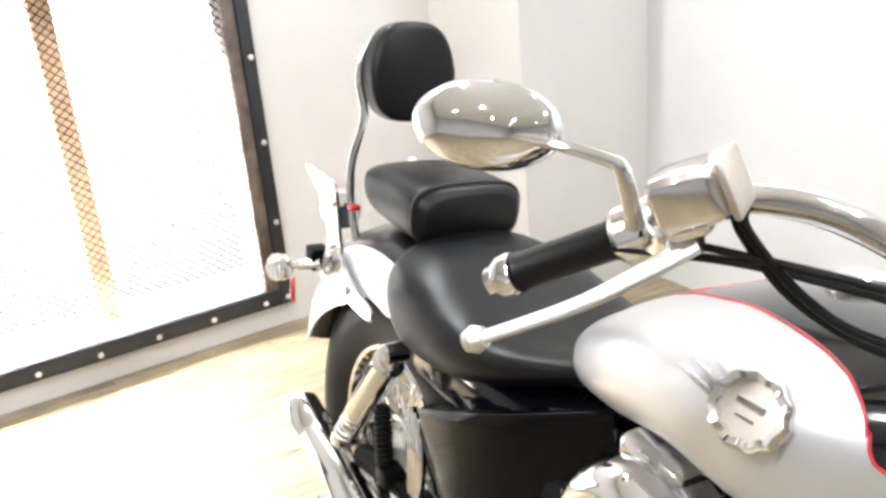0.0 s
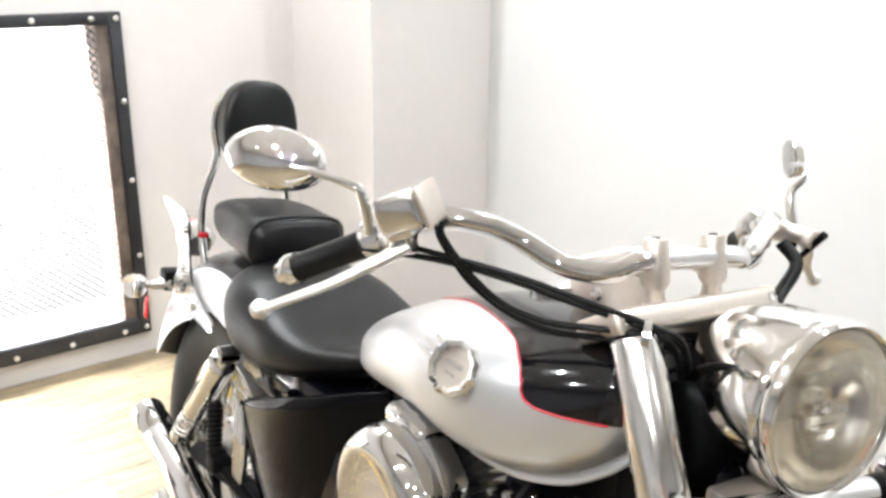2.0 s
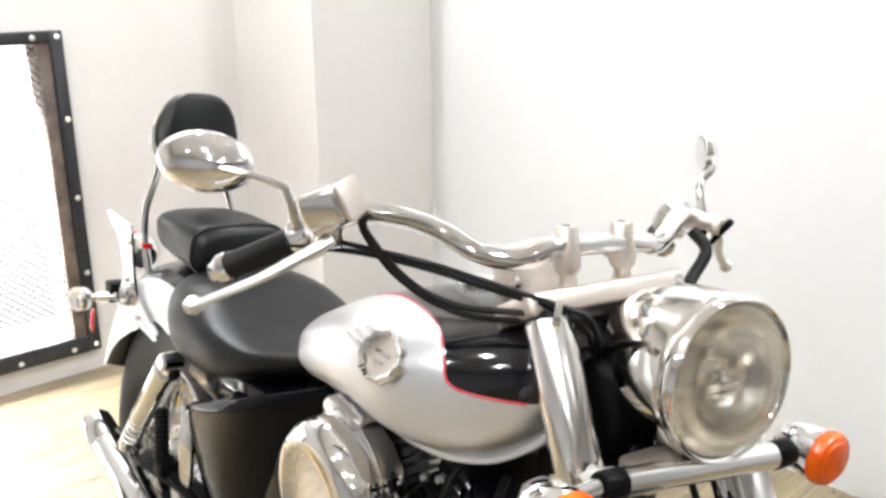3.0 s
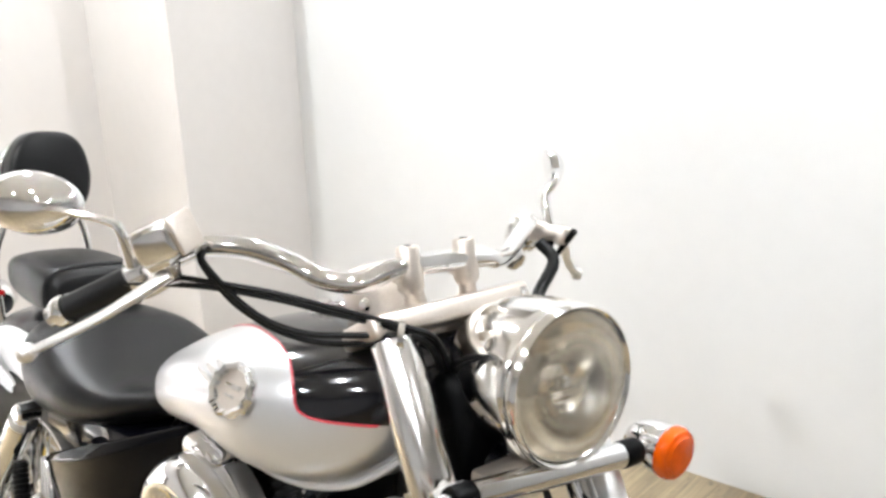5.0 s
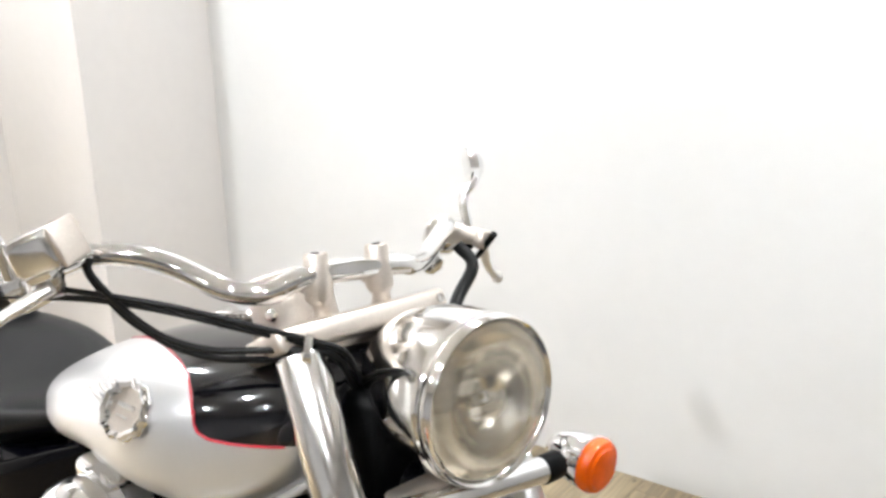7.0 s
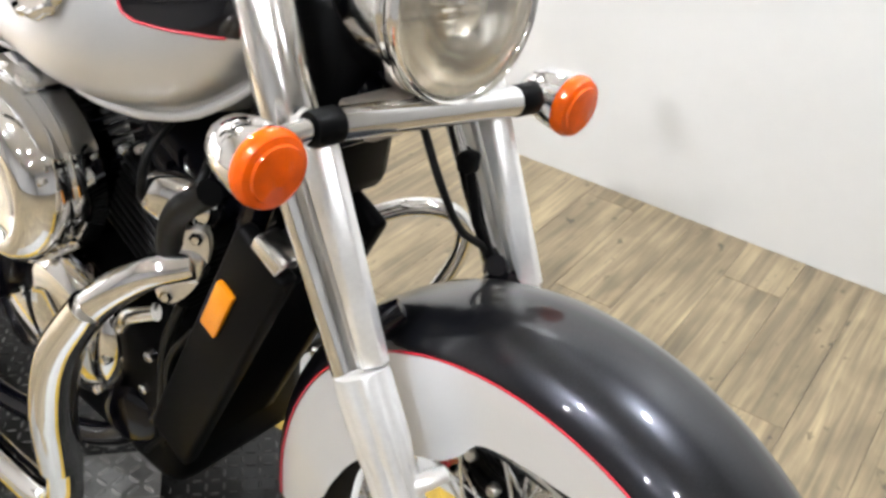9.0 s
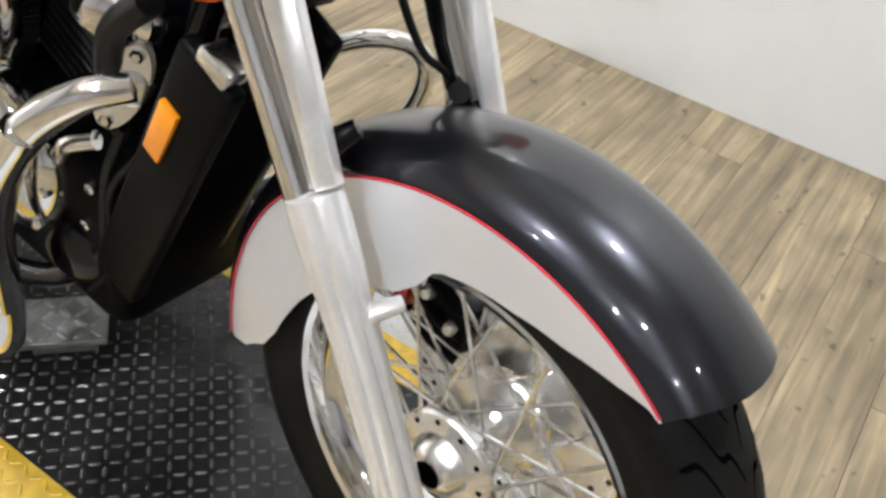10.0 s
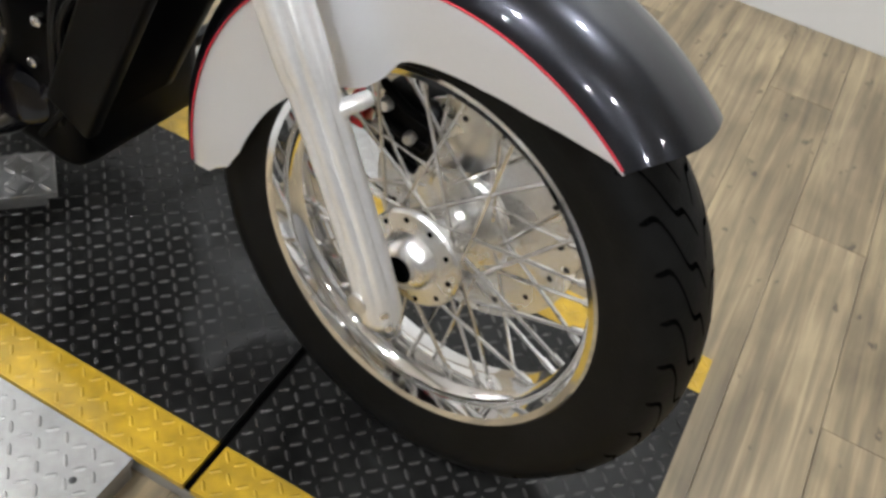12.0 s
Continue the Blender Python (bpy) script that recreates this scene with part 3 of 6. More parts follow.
def wheel(name, centre, tyre_r, tyre_w, rim_r, spokes, matrix, hub_r, label):
    """A spoked wheel that turns about y: chrome rim as the part, with tyre, hub and spokes under it."""
    m = Matrix.Translation(centre) @ pose(0, 0, 0, 90, 0, 0)
    rw = tyre_w * 0.38
    bm = bmesh.new()
    prof = [(rim_r, -rw), (rim_r + 0.002, -rw - 0.003), (rim_r - 0.002, -rw - 0.006), (rim_r - 0.010, -rw - 0.003), (rim_r - 0.013, -rw * 0.75), (rim_r - 0.016, -rw * 0.45), (rim_r - 0.027, -rw * 0.32),
            (rim_r - 0.029, 0), (rim_r - 0.027, rw * 0.32), (rim_r - 0.016, rw * 0.45), (rim_r - 0.013, rw * 0.75), (rim_r - 0.010, rw + 0.003), (rim_r - 0.002, rw + 0.006), (rim_r + 0.002, rw + 0.003), (rim_r, rw),
            (rim_r - 0.008, rw * 0.7), (rim_r - 0.014, 0), (rim_r - 0.008, -rw * 0.7)]
    add_lathe(bm, prof, m, 72, closed=True)
    root = part(name, bm, chrome, bike, label, matrix=matrix, sharp=50)
    h = tyre_w / 2
    bm = bmesh.new()
    side = [(rim_r - 0.006, -rw), (rim_r + 0.006, -rw - 0.006), (rim_r + 0.016, -h * 0.86), (rim_r + 0.035, -h * 0.97), ((rim_r + tyre_r) / 2 + 0.008, -h), (tyre_r - 0.030, -h * 0.96), (tyre_r - 0.017, -h * 0.84)]
    crown = [(tyre_r - 0.0075, -h * 0.6), (tyre_r - 0.002, -h * 0.32), (tyre_r, 0)]
    prof = side + crown
    prof = prof + [(r, -hh) for r, hh in reversed(prof[:-1])]
    add_lathe(bm, prof, m, 96)
    tyre = part("tyre", bm, tyre_mat, root, "black road tyre with zigzag grooves", sharp=80)
    # tread grooves as dark zigzag inlays just above the crown
    bm = bmesh.new()

    def crown_point(ang, w, lift_by=0.0006):
        ww = abs(w) / h
        r = float(np.interp(ww, [0, 0.32, 0.6, 0.84, 0.96], [tyre_r, tyre_r - 0.002, tyre_r - 0.0075, tyre_r - 0.017, tyre_r - 0.030])) + lift_by
        return m @ Vector((r * math.cos(ang), r * math.sin(ang), w))
    for sgn in (-1, 1):
        n = 36
        for k in range(n):
            a0 = 2 * math.pi * (k + (0.5 if sgn > 0 else 0)) / n
            da = 2 * math.pi / n
            pts = [(a0, 0.04), (a0 + 0.55 * da, 0.22), (a0 + 0.62 * da, 0.40), (a0 + 1.25 * da, 0.58), (a0 + 1.70 * da, 0.72), (a0 + 1.72 * da, 0.90)]
            fine = [(p.x, p.y) for p in curve_points([(a, w, 0) for a, w in pts], 4)]
            prev = None
            for i, (a, w) in enumerate(fine):
                wd = 0.0034 / tyre_r * (0.4 if i in (0, len(fine) - 1) else 1)
                cur = (bm.verts.new(crown_point(a - wd, sgn * w * h)), bm.verts.new(crown_point(a + wd, sgn * w * h)))
                if prev:
                    bm.faces.new((prev[0], prev[1], cur[1], cur[0]))
                prev = cur
    part("tread_groove", bm, groove_black, root, "dark tread grooves", smooth=False)
    hub = lathe_part("hub", [(0, -hub_r[1]), (0.016, -hub_r[1]), (0.021, -hub_r[1] + 0.001), (0.031, -hub_r[1] + 0.008), (0.036, -0.062), (0.038, -0.058), (0.060, -0.055), (0.063, -0.052), (0.063, -0.047), (0.042, -0.042), (0.030, -0.024),
                             (0.028, 0), (0.034, 0.024), (0.070, 0.031), (0.074, 0.036), (0.060, 0.046), (0.03, hub_r[1]), (0, hub_r[1])], alloy_bright, root, "polished alloy hub", centre, (0, 1, 0), 48, sharp=30)
    lathe_part("axle_end", [(0.0, 0.0012), (0.015, 0.0012), (0.017, 0.0)], groove_black, root, "dark axle bore", Vector(centre) + Vector((0, -hub_r[1], 0)), (0, -1, 0), 24)
    for k in range(10):
        a = 2 * math.pi * k / 10
        lathe_part("flange_hole", [(0.0, 0.0008), (0.0032, 0.0008), (0.0036, 0.0)], groove_black, root, "", Vector(centre) + Vector((0.0525 * math.cos(a), -0.0562, 0.0525 * math.sin(a))), (0, -1, 0), 8)
    n = spokes
    rnip = rim_r - 0.028
    made = None
    for k in range(n):
        side_s = -1 if k % 2 else 1
        lead = 1 if (k // 2) % 2 else -1
        ang = 2 * math.pi * k / n
        hub_ang = ang + lead * radians(62)
        p = m @ Vector((0.050 * math.cos(hub_ang), 0.050 * math.sin(hub_ang), side_s * 0.034))
        q = m @ Vector((rnip * math.cos(ang), rnip * math.sin(ang), side_s * 0.006))
        bm = bmesh.new()
        add_tube(bm, [p, q], 0.0026, 6)
        d = (q - p).normalized()
        add_tube(bm, [q - d * 0.016, q + d * 0.002], 0.0044, 6)
        part("spoke", bm, chrome_dull, root)
    return root


front = wheel("front_wheel", AXLE, 0.324, 0.124, 0.231, 40, STEER, (0.0, 0.080), "chrome spoked front wheel")

# brake disc and caliper on the far side of the front wheel
bm = bmesh.new()
md = axis_matrix(AXLE, (0, 1, 0))
add_lathe(bm, [(0.148, 0.066), (0.148, 0.071), (0.112, 0.071), (0.112, 0.066)], md, 64, closed=True)
add_lathe(bm, [(0.113, 0.0675), (0.113, 0.0695), (0.058, 0.062), (0.058, 0.060)], md, 64, closed=True)
disc = part("brake_disc", bm, alloy_bright, bike, "drilled steel brake disc", matrix=STEER)
for k in range(30):
    a = 2 * math.pi * k / 30
    r = 0.124 if k % 2 else 0.137
    bm = bmesh.new()
    add_lathe(bm, [(0, 0.0), (0.0042, 0.0)], axis_matrix(AXLE + Vector((r * math.cos(a), 0.0655, r * math.sin(a))), (0, -1, 0)), 8)
    part("disc_hole", bm, seam_dark, disc)
bm = bmesh.new()
cm = Matrix.Translation(AXLE) @ pose(0, 0, 0, 0, 12, 0)
add_box(bm, (-0.165, 0.045, 0.00), (-0.085, 0.115, 0.095), 0.012, cm)
add_box(bm, (-0.150, 0.040, 0.015), (-0.100, 0.120, 0.040), 0.006, cm)
caliper = part("brake_caliper", bm, matt_black, bike, "black front brake caliper", matrix=STEER)
for dx, dz in ((-0.150, 0.030), (-0.150, 0.068), (-0.105, 0.050)):
    lathe_part("caliper_bolt", [(0, 0.010), (0.006, 0.010), (0.009, 0.006), (0.010, -0.006)], alloy, caliper, "", cm @ Vector((dx, 0.044, dz)), (0.1, -1, 0.05), 12)
for dz in (0.012, 0.048, 0.084):
    bm = bmesh.new()
    add_tube(bm, [cm @ Vector((-0.170, 0.052, dz)), cm @ Vector((-0.120, 0.040, dz)), cm @ Vector((-0.082, 0.046, dz))], 0.0065, 8)
    part("caliper_rib", bm, matt_black, caliper)
box_part("caliper_reflector", (-0.196, 0.055, 0.030), (-0.172, 0.078, 0.078), red_lens, caliper, "red reflector", 0.004, Matrix.Translation((0, 0, 0.324)))

# front fender: a section swept round the axle, silver skirts below a dark crown
FENDER_IN = [(50, 0.340), (54, 0.326), (60, 0.306), (69, 0.284), (80, 0.269), (92, 0.260), (99, 0.254), (105, 0.228), (112, 0.214), (125, 0.214), (146, 0.225), (164, 0.236), (176, 0.248), (183, 0.266), (187, 0.300)]


def front_fender():
    cross = [(0.0, 0.368), (0.022, 0.367), (0.042, 0.364), (0.058, 0.357), (0.070, 0.347), (0.077, 0.336), (0.080, 0.327)]
    n = 60
    a0, a1 = 52.5, 187.5
    verts, fm, faces = [], [], []
    thick = 0.0025
    rows = []
    for i in range(n + 1):
        u = i / n
        ang = a0 + (a1 - a0) * u
        rin = float(np.interp(ang, [a for a, _ in FENDER_IN], [r for _, r in FENDER_IN]))
        rin = min(rin, 0.326)
        # the ends are rounded off
        end = min(1.0, min(u, 1 - u) * n / 3.0)
        skirt = [(0.0815, 0.327 + (rin - 0.327) * s) for s in (0.25, 0.5, 0.75, 1.0)]
        half = cross + skirt
        line = [(-y, r) for y, r in reversed(half[1:])] + half
        row = []
        for y, r in line:
            # front and rear edges curve so that the middle reaches further
            bulge = 3.0 * (1 - (abs(y) / 0.082) ** 2) if u < 0.5 else 2.0 * (1 - (abs(y) / 0.082) ** 2)
            aa = radians(ang - bulge * max(0, 1 - u * 6) + bulge * max(0, 1 - (1 - u) * 6))
            row.append(Vector((r * math.cos(aa), y, 0.324 + r * math.sin(aa))))
        rows.append(row)
    m = len(rows[0])
    bm = bmesh.new()
    vr = [[bm.verts.new(p) for p in r] for r in rows]
    for a, b in zip(vr[:-1], vr[1:]):
        for k in range(m - 1):
            f = bm.faces.new((a[k], a[k + 1], b[k + 1], b[k]))
            f.material_index = 1 if (k < 4 or k >= m - 5) else 0
    bmesh.ops.recalc_face_normals(bm, faces=bm.faces)
    bmesh.ops.solidify(bm, geom=list(bm.faces), thickness=thick)
    fender = part("front_fender", bm, [graphite_paint, silver_paint], bike, "dark metallic front fender with silver skirts", matrix=STEER, sharp=50)
    for s in (-1, 1):
        path = []
        for i in range(0, 46):
            aa = radians(53.0 + (186.5 - 53.0) * i / 45)
            path.append(Vector((0.3285 * math.cos(aa), s * 0.0815, 0.324 + 0.3285 * math.sin(aa))))
        bm = bmesh.new()
        add_tube(bm, path, 0.0013, 6)
        part("pinstripe", bm, red_paint, fender, "thin red pinstripe")
    # small brackets where the legs meet the crown
    for s in (-1, 1):
        bm = bmesh.new()
        add_tube(bm, [(-0.165, s * 0.070, 0.655), (-0.178, s * 0.088, 0.640), (-0.185, s * 0.104, 0.622)], [0.012, 0.015, 0.017], 14)
        part("fender_mount", bm, black_paint, fender, "black fender mount")


front_fender()

# forks
FB, FT = Vector((0.008, 0, 0.300)), Vector((-0.380, -0.016, 0.978))
FD = (FT - FB).normalized()
FN = Vector((FD.z, 0, -FD.x))


def fork_at(s, y=0.0, fwd=0.0):
    p = FB + FD * s + FN * fwd
    return Vector((p.x, p.y + y, p.z))


FY = 0.117
for side in (-1, 1):
    y = side * FY - 0.005
    L = (FT - FB).length
    # lower leg, fluted, with the axle boss
    bm = bmesh.new()
    seg = 64
    rings = []
    for s, r, fl in ((-0.022, 0.015, 0), (-0.016, 0.020, 0), (-0.006, 0.0245, 0), (0.02, 0.0255, 0.3), (0.07, 0.0248, 1), (0.20, 0.0250, 1), (0.255, 0.0258, 1), (0.275, 0.0280, 0.6), (0.30, 0.0285, 0.6), (0.345, 0.0285, 0.5), (0.352, 0.027, 0), (0.353, 0.021, 0)):
        c = fork_at(s, y, 0.004 + 0.009 * min(1.0, max(0.0, s / 0.1)))
        ring = []
        for k in range(seg):
            a = 2 * math.pi * k / seg
            rr = r * (1 - 0.22 * fl * (0.5 + 0.5 * math.cos(8 * a + 0.6)) ** 3)
            ring.append(c + rr * (math.cos(a) * FN + math.sin(a) * Vector((0, 1, 0))))
        rings.append(ring)
    add_loft(bm, rings)
    leg = part("fork_leg", bm, satin_silver, bike, "satin alloy fluted fork leg", matrix=STEER, sharp=50)
    lathe_part("axle_pinch", [(0, 0.002), (0.007, 0.003), (0.012, 0.001), (0.013, -0.015)], alloy, leg, "", fork_at(0.02, y + side * 0.026), (0, side, 0), 16)
    for ds in (-0.012, 0.004):
        lathe_part("pinch_bolt", [(0, 0.006), (0.005, 0.006), (0.006, -0.008)], chrome_dull, leg, "", fork_at(ds, y + side * 0.012, 0.022), (0.6, side * 0.6, 0), 10)
    bm = bmesh.new()
    add_tube(bm, [fork_at(0.212, y, 0.010), fork_at(0.230, y - side * 0.012, 0.035), Vector((-0.066, side * 0.088, 0.522))], [0.012, 0.010, 0.0085], 12)
    part("fender_lug", bm, satin_silver, leg, "")
    tube_part("fork_tube", [fork_at(0.353, y), fork_at(0.605, y)], 0.0200, chrome, bike, "bright chrome fork tube", 24, STEER)
    if side > 0:
        lathe_part("dust_seal", [(0.0215, 0.0), (0.029, 0.001), (0.030, 0.012), (0.026, 0.022), (0.0215, 0.026)], black_paint, leg, "black dust seal", fork_at(0.352, y), FD, 24)
    # long angular guard ahead of the tube, narrowing to its foot
    bm = bmesh.new()
    rings = []
    for s, sec in ((0.356, ((0.018, -0.008), (0.023, -0.006), (0.034, 0.006), (0.032, 0.018), (0.014, 0.020))),
                   (0.46, ((0.021, -0.008), (0.033, -0.004), (0.043, 0.008), (0.040, 0.020), (0.018, 0.022))),
                   (0.60, ((0.023, -0.008), (0.044, -0.001), (0.053, 0.010), (0.050, 0.022), (0.018, 0.022)))):
        rings.append([fork_at(s, y + dy, fw + 0.007) for fw, dy in sec])
    add_loft(bm, rings)
    bmesh.ops.bevel(bm, geom=list(bm.edges), offset=0.0018, segments=2, affect="EDGES", profile=0.5)
    part("fork_guard", bm, satin_silver, bike, "satin silver fork guard plate", matrix=STEER, sharp=50)
    bm = bmesh.new()
    add_lathe(bm, [(0.0275, 0.0), (0.0285, 0.004), (0.0285, 0.180), (0.0265, 0.186), (0.020, 0.188), (0.0, 0.188)], axis_matrix(fork_at(0.585, y - side * 0.009, 0.009), FD + Vector((0.05, -side * 0.055, 0))), 36)
    part("fork_cover", bm, chrome_dull, bike, "tall chrome upper fork cover", matrix=STEER)

# triple clamps and risers
bm = bmesh.new()
tc = Matrix.Translation(fork_at(0.790)) @ pose(0, 0, 0, 0, -30, 0)
add_box(bm, (-0.050, -0.128, -0.014), (0.026, 0.122, 0.014), 0.007, tc, 3)
clamp = part("top_clamp", bm, brushed, bike, "satin alloy top fork clamp", matrix=STEER)
for s in (-1, 1):
    lathe_part("clamp_bolt", [(0, 0.001), (0.004, 0.001), (0.0055, 0.002), (0.0065, 0.0), (0.0065, -0.004)], chrome_dull, clamp, "", fork_at(0.790, s * 0.112 - 0.003, 0.027), FN, 14)
bm = bmesh.new()
add_box(bm, (-0.05, -0.13, -0.016), (0.03, 0.13, 0.016), 0.010, Matrix.Translation(fork_at(0.575)) @ pose(0, 0, 0, 0, -30.6, 0), 3)
part("lower_clamp", bm, black_paint, bike, "black lower fork clamp", matrix=STEER)
BAR0 = Vector((-0.393, -0.024, 1.040))
for s in (-1, 1):
    y = s * 0.0445 + BAR0.y
    base = fork_at(0.803, y - BAR0.y, -0.004)
    top = Vector((BAR0.x, y, BAR0.z - 0.03 * y))
    up = Vector((-0.16, 0, 1)).normalized()
    bm = bmesh.new()
    d = (top - base)
    add_tube(bm, [base - d * 0.1, base + d * 0.10, base + d * 0.3, base + d * 0.75], [0.0175, 0.0125, 0.0105, 0.0115], 20)
    add_lathe(bm, [(0.0, -0.024), (0.0125, -0.024), (0.0165, -0.018), (0.0165, 0.004), (0.0145, 0.012), (0.0140, 0.029), (0.0125, 0.032), (0.0, 0.032)], axis_matrix(top, up), 24)
    add_box(bm, (-0.024, -0.012, -0.016), (0.004, 0.012, 0.010), 0.005, Matrix.Translation(top), 3)
    riser = part("riser", bm, brushed, bike, "satin alloy handlebar riser", matrix=STEER, sharp=50)
    lathe_part("riser_bolt", [(0, 0.001), (0.005, 0.001), (0.0055, 0)], groove_black, riser, "", top + up * 0.032, up, 12)

# handlebar
RIGHT = [(-0.434, 0, 1.036), (-0.434, -0.070, 1.043), (-0.448, -0.105, 1.030), (-0.490, -0.135, 1.030), (-0.532, -0.165, 1.050), (-0.560, -0.205, 1.068), (-0.590, -0.250, 1.070), (-0.640, -0.305, 1.036), (-0.735, -0.395, 0.972)]
LEFT = [(-0.434, 0, 1.036), (-0.434, 0.075, 1.026), (-0.446, 0.105, 1.014), (-0.474, 0.150, 1.003), (-0.510, 0.205, 1.006), (-0.540, 0.255, 1.012), (-0.575, 0.285, 0.998), (-0.640, 0.335, 0.955), (-0.730, 0.400, 0.895)]
bm = bmesh.new()
add_tube(bm, curve_points(list(reversed(RIGHT[1:])) + LEFT, 5), 0.0135, 18)
bar = part("handlebar", bm, chrome, bike, "wide chrome handlebar", matrix=CONTROL)


def along(pts, a, b):
    return Vector(pts[a]).lerp(Vector(pts[a + 1]), b)


for s, pts in ((-1, RIGHT), (1, LEFT)):
    g0, g1 = Vector(pts[-2]), Vector(pts[-1])
    d = (g1 - g0).normalized()
    bm = bmesh.new()
    add_lathe(bm, [(0.014, 0), (0.019, 0.003), (0.0175, 0.010), (0.0172, 0.095), (0.019, 0.100), (0.0175, 0.104)], axis_matrix(g0 + d * 0.012, d), 24)
    grip = part("grip", bm, rubber, bike, "black rubber handlebar grip", matrix=CONTROL)
    lathe_part("grip_end", [(0.019, 0.0), (0.0205, 0.004), (0.0205, 0.014), (0.017, 0.020), (0, 0.021)], chrome, grip, "chrome grip end cap", g0 + d * 0.116, d, 24)
    # switch housing
    bm = bmesh.new()
    hm = axis_matrix(g0 - d * 0.012, d)
    add_lathe(bm, [(0.0, -0.03), (0.020, -0.030), (0.026, -0.024), (0.027, 0.018), (0.022, 0.024), (0.0, 0.024)], hm, 24)
    add_box(bm, (-0.020, -0.030, -0.025), (0.022, -0.002, 0.018), 0.006, hm)
    part("switch_housing", bm, chrome_dull, bike, "chrome switch housing", matrix=CONTROL)

# brake lever, master cylinder and reservoir on the near side
LEVER_R = [(-0.560, -0.300, 1.056), (-0.572, -0.330, 1.038), (-0.598, -0.378, 1.008), (-0.634, -0.424, 0.980), (-0.654, -0.447, 0.966)]
bm = bmesh.new()
add_tube(bm, curve_points(LEVER_R, 6), [0.010, 0.010, 0.0082, 0.0075, 0.0072], 12, flat=0.72)
add_lathe(bm, [(0, -0.012), (0.009, -0.009), (0.0125, 0), (0.009, 0.009), (0, 0.012)], axis_matrix(LEVER_R[-1], Vector(LEVER_R[-1]) - Vector(LEVER_R[-2])), 16)
part("brake_lever", bm, alloy, bike, "satin alloy brake lever with a ball end", matrix=CONTROL)
bm = bmesh.new()
# the reservoir is a rounded block whose lid faces inwards and up
RA, RBV = Vector((-0.584, -0.320, 1.085)), Vector((-0.543, -0.286, 1.108))
rm = axis_matrix(RA, RBV - RA, (0, 0, 1))
RL = (RBV - RA).length
add_box(bm, (-0.025, -0.023, 0.0), (0.025, 0.023, RL), 0.010, rm, 3)
add_box(bm, (-0.020, -0.030, 0.004), (0.020, -0.012, RL - 0.02), 0.006, rm, 2)
res = part("brake_reservoir", bm, chrome_dull, bike, "chrome brake fluid reservoir", matrix=CONTROL)
bm = bmesh.new()
add_box(bm, (-0.0255, -0.0235, RL + 0.0005), (0.0255, 0.0235, RL + 0.0075), 0.0035, rm, 2)
part("reservoir_lid", bm, brushed, res, "satin lid")
bm = bmesh.new()
add_tube(bm, [(-0.575, -0.262, 1.085), (-0.610, -0.295, 1.062)], 0.017, 14)
add_box(bm, (-0.018, -0.02, -0.02), (0.018, 0.02, 0.02), 0.006, Matrix.Translation((-0.592, -0.298, 1.055)))
part("master_cylinder", bm, chrome_dull, res, "")
# clutch lever on the far side
LEVER_L = [(-0.505, 0.292, 0.985), (-0.512, 0.308, 0.966), (-0.530, 0.330, 0.942), (-0.540, 0.352, 0.918), (-0.546, 0.372, 0.902)]
bm = bmesh.new()
add_tube(bm, curve_points(LEVER_L, 6), [0.009, 0.008, 0.007, 0.0065, 0.007], 12, flat=0.75)
add_lathe(bm, [(0, -0.010), (0.007, -0.008), (0.0105, 0), (0.007, 0.008), (0, 0.010)], axis_matrix(LEVER_L[-1], Vector(LEVER_L[-1]) - Vector(LEVER_L[-2])), 16)
part("clutch_lever", bm, alloy, bike, "satin alloy clutch lever with a ball end", matrix=CONTROL)
bm = bmesh.new()
add_tube(bm, [(-0.556, 0.284, 0.992), (-0.530, 0.288, 0.994), (-0.505, 0.292, 0.996)], [0.017, 0.013, 0.011], 16)
add_lathe(bm, [(0, -0.013), (0.010, -0.013), (0.012, -0.010), (0.012, 0.010), (0.010, 0.013), (0, 0.013)], axis_matrix((-0.503, 0.292, 0.994), (0, 0.3, 1)), 16)
perch = part("clutch_perch", bm, brushed, bike, "satin alloy clutch lever perch", matrix=CONTROL)
tube_part("cable_adjuster", [(-0.477, 0.290, 1.008), (-0.500, 0.290, 0.978), (-0.515, 0.290, 0.958)], [0.0055, 0.0045, 0.0030], matt_black, perch, "dark cable adjuster", 10)
lathe_part("perch_bolt", [(0, 0.006), (0.006, 0.006), (0.008, 0.003), (0.008, -0.004)], matt_black, perch, "", (-0.530, 0.291, 0.977), (0.3, -0.2, -1), 12)
lathe_part("far_switch_pod", [(0.0, -0.018), (0.013, -0.014), (0.018, -0.002), (0.016, 0.012), (0.010, 0.018), (0.0, 0.019)], chrome_dull, bike, "round chrome switch pod", (-0.566, 0.252, 0.952), (-0.4, -0.5, -0.6), 20, CONTROL)


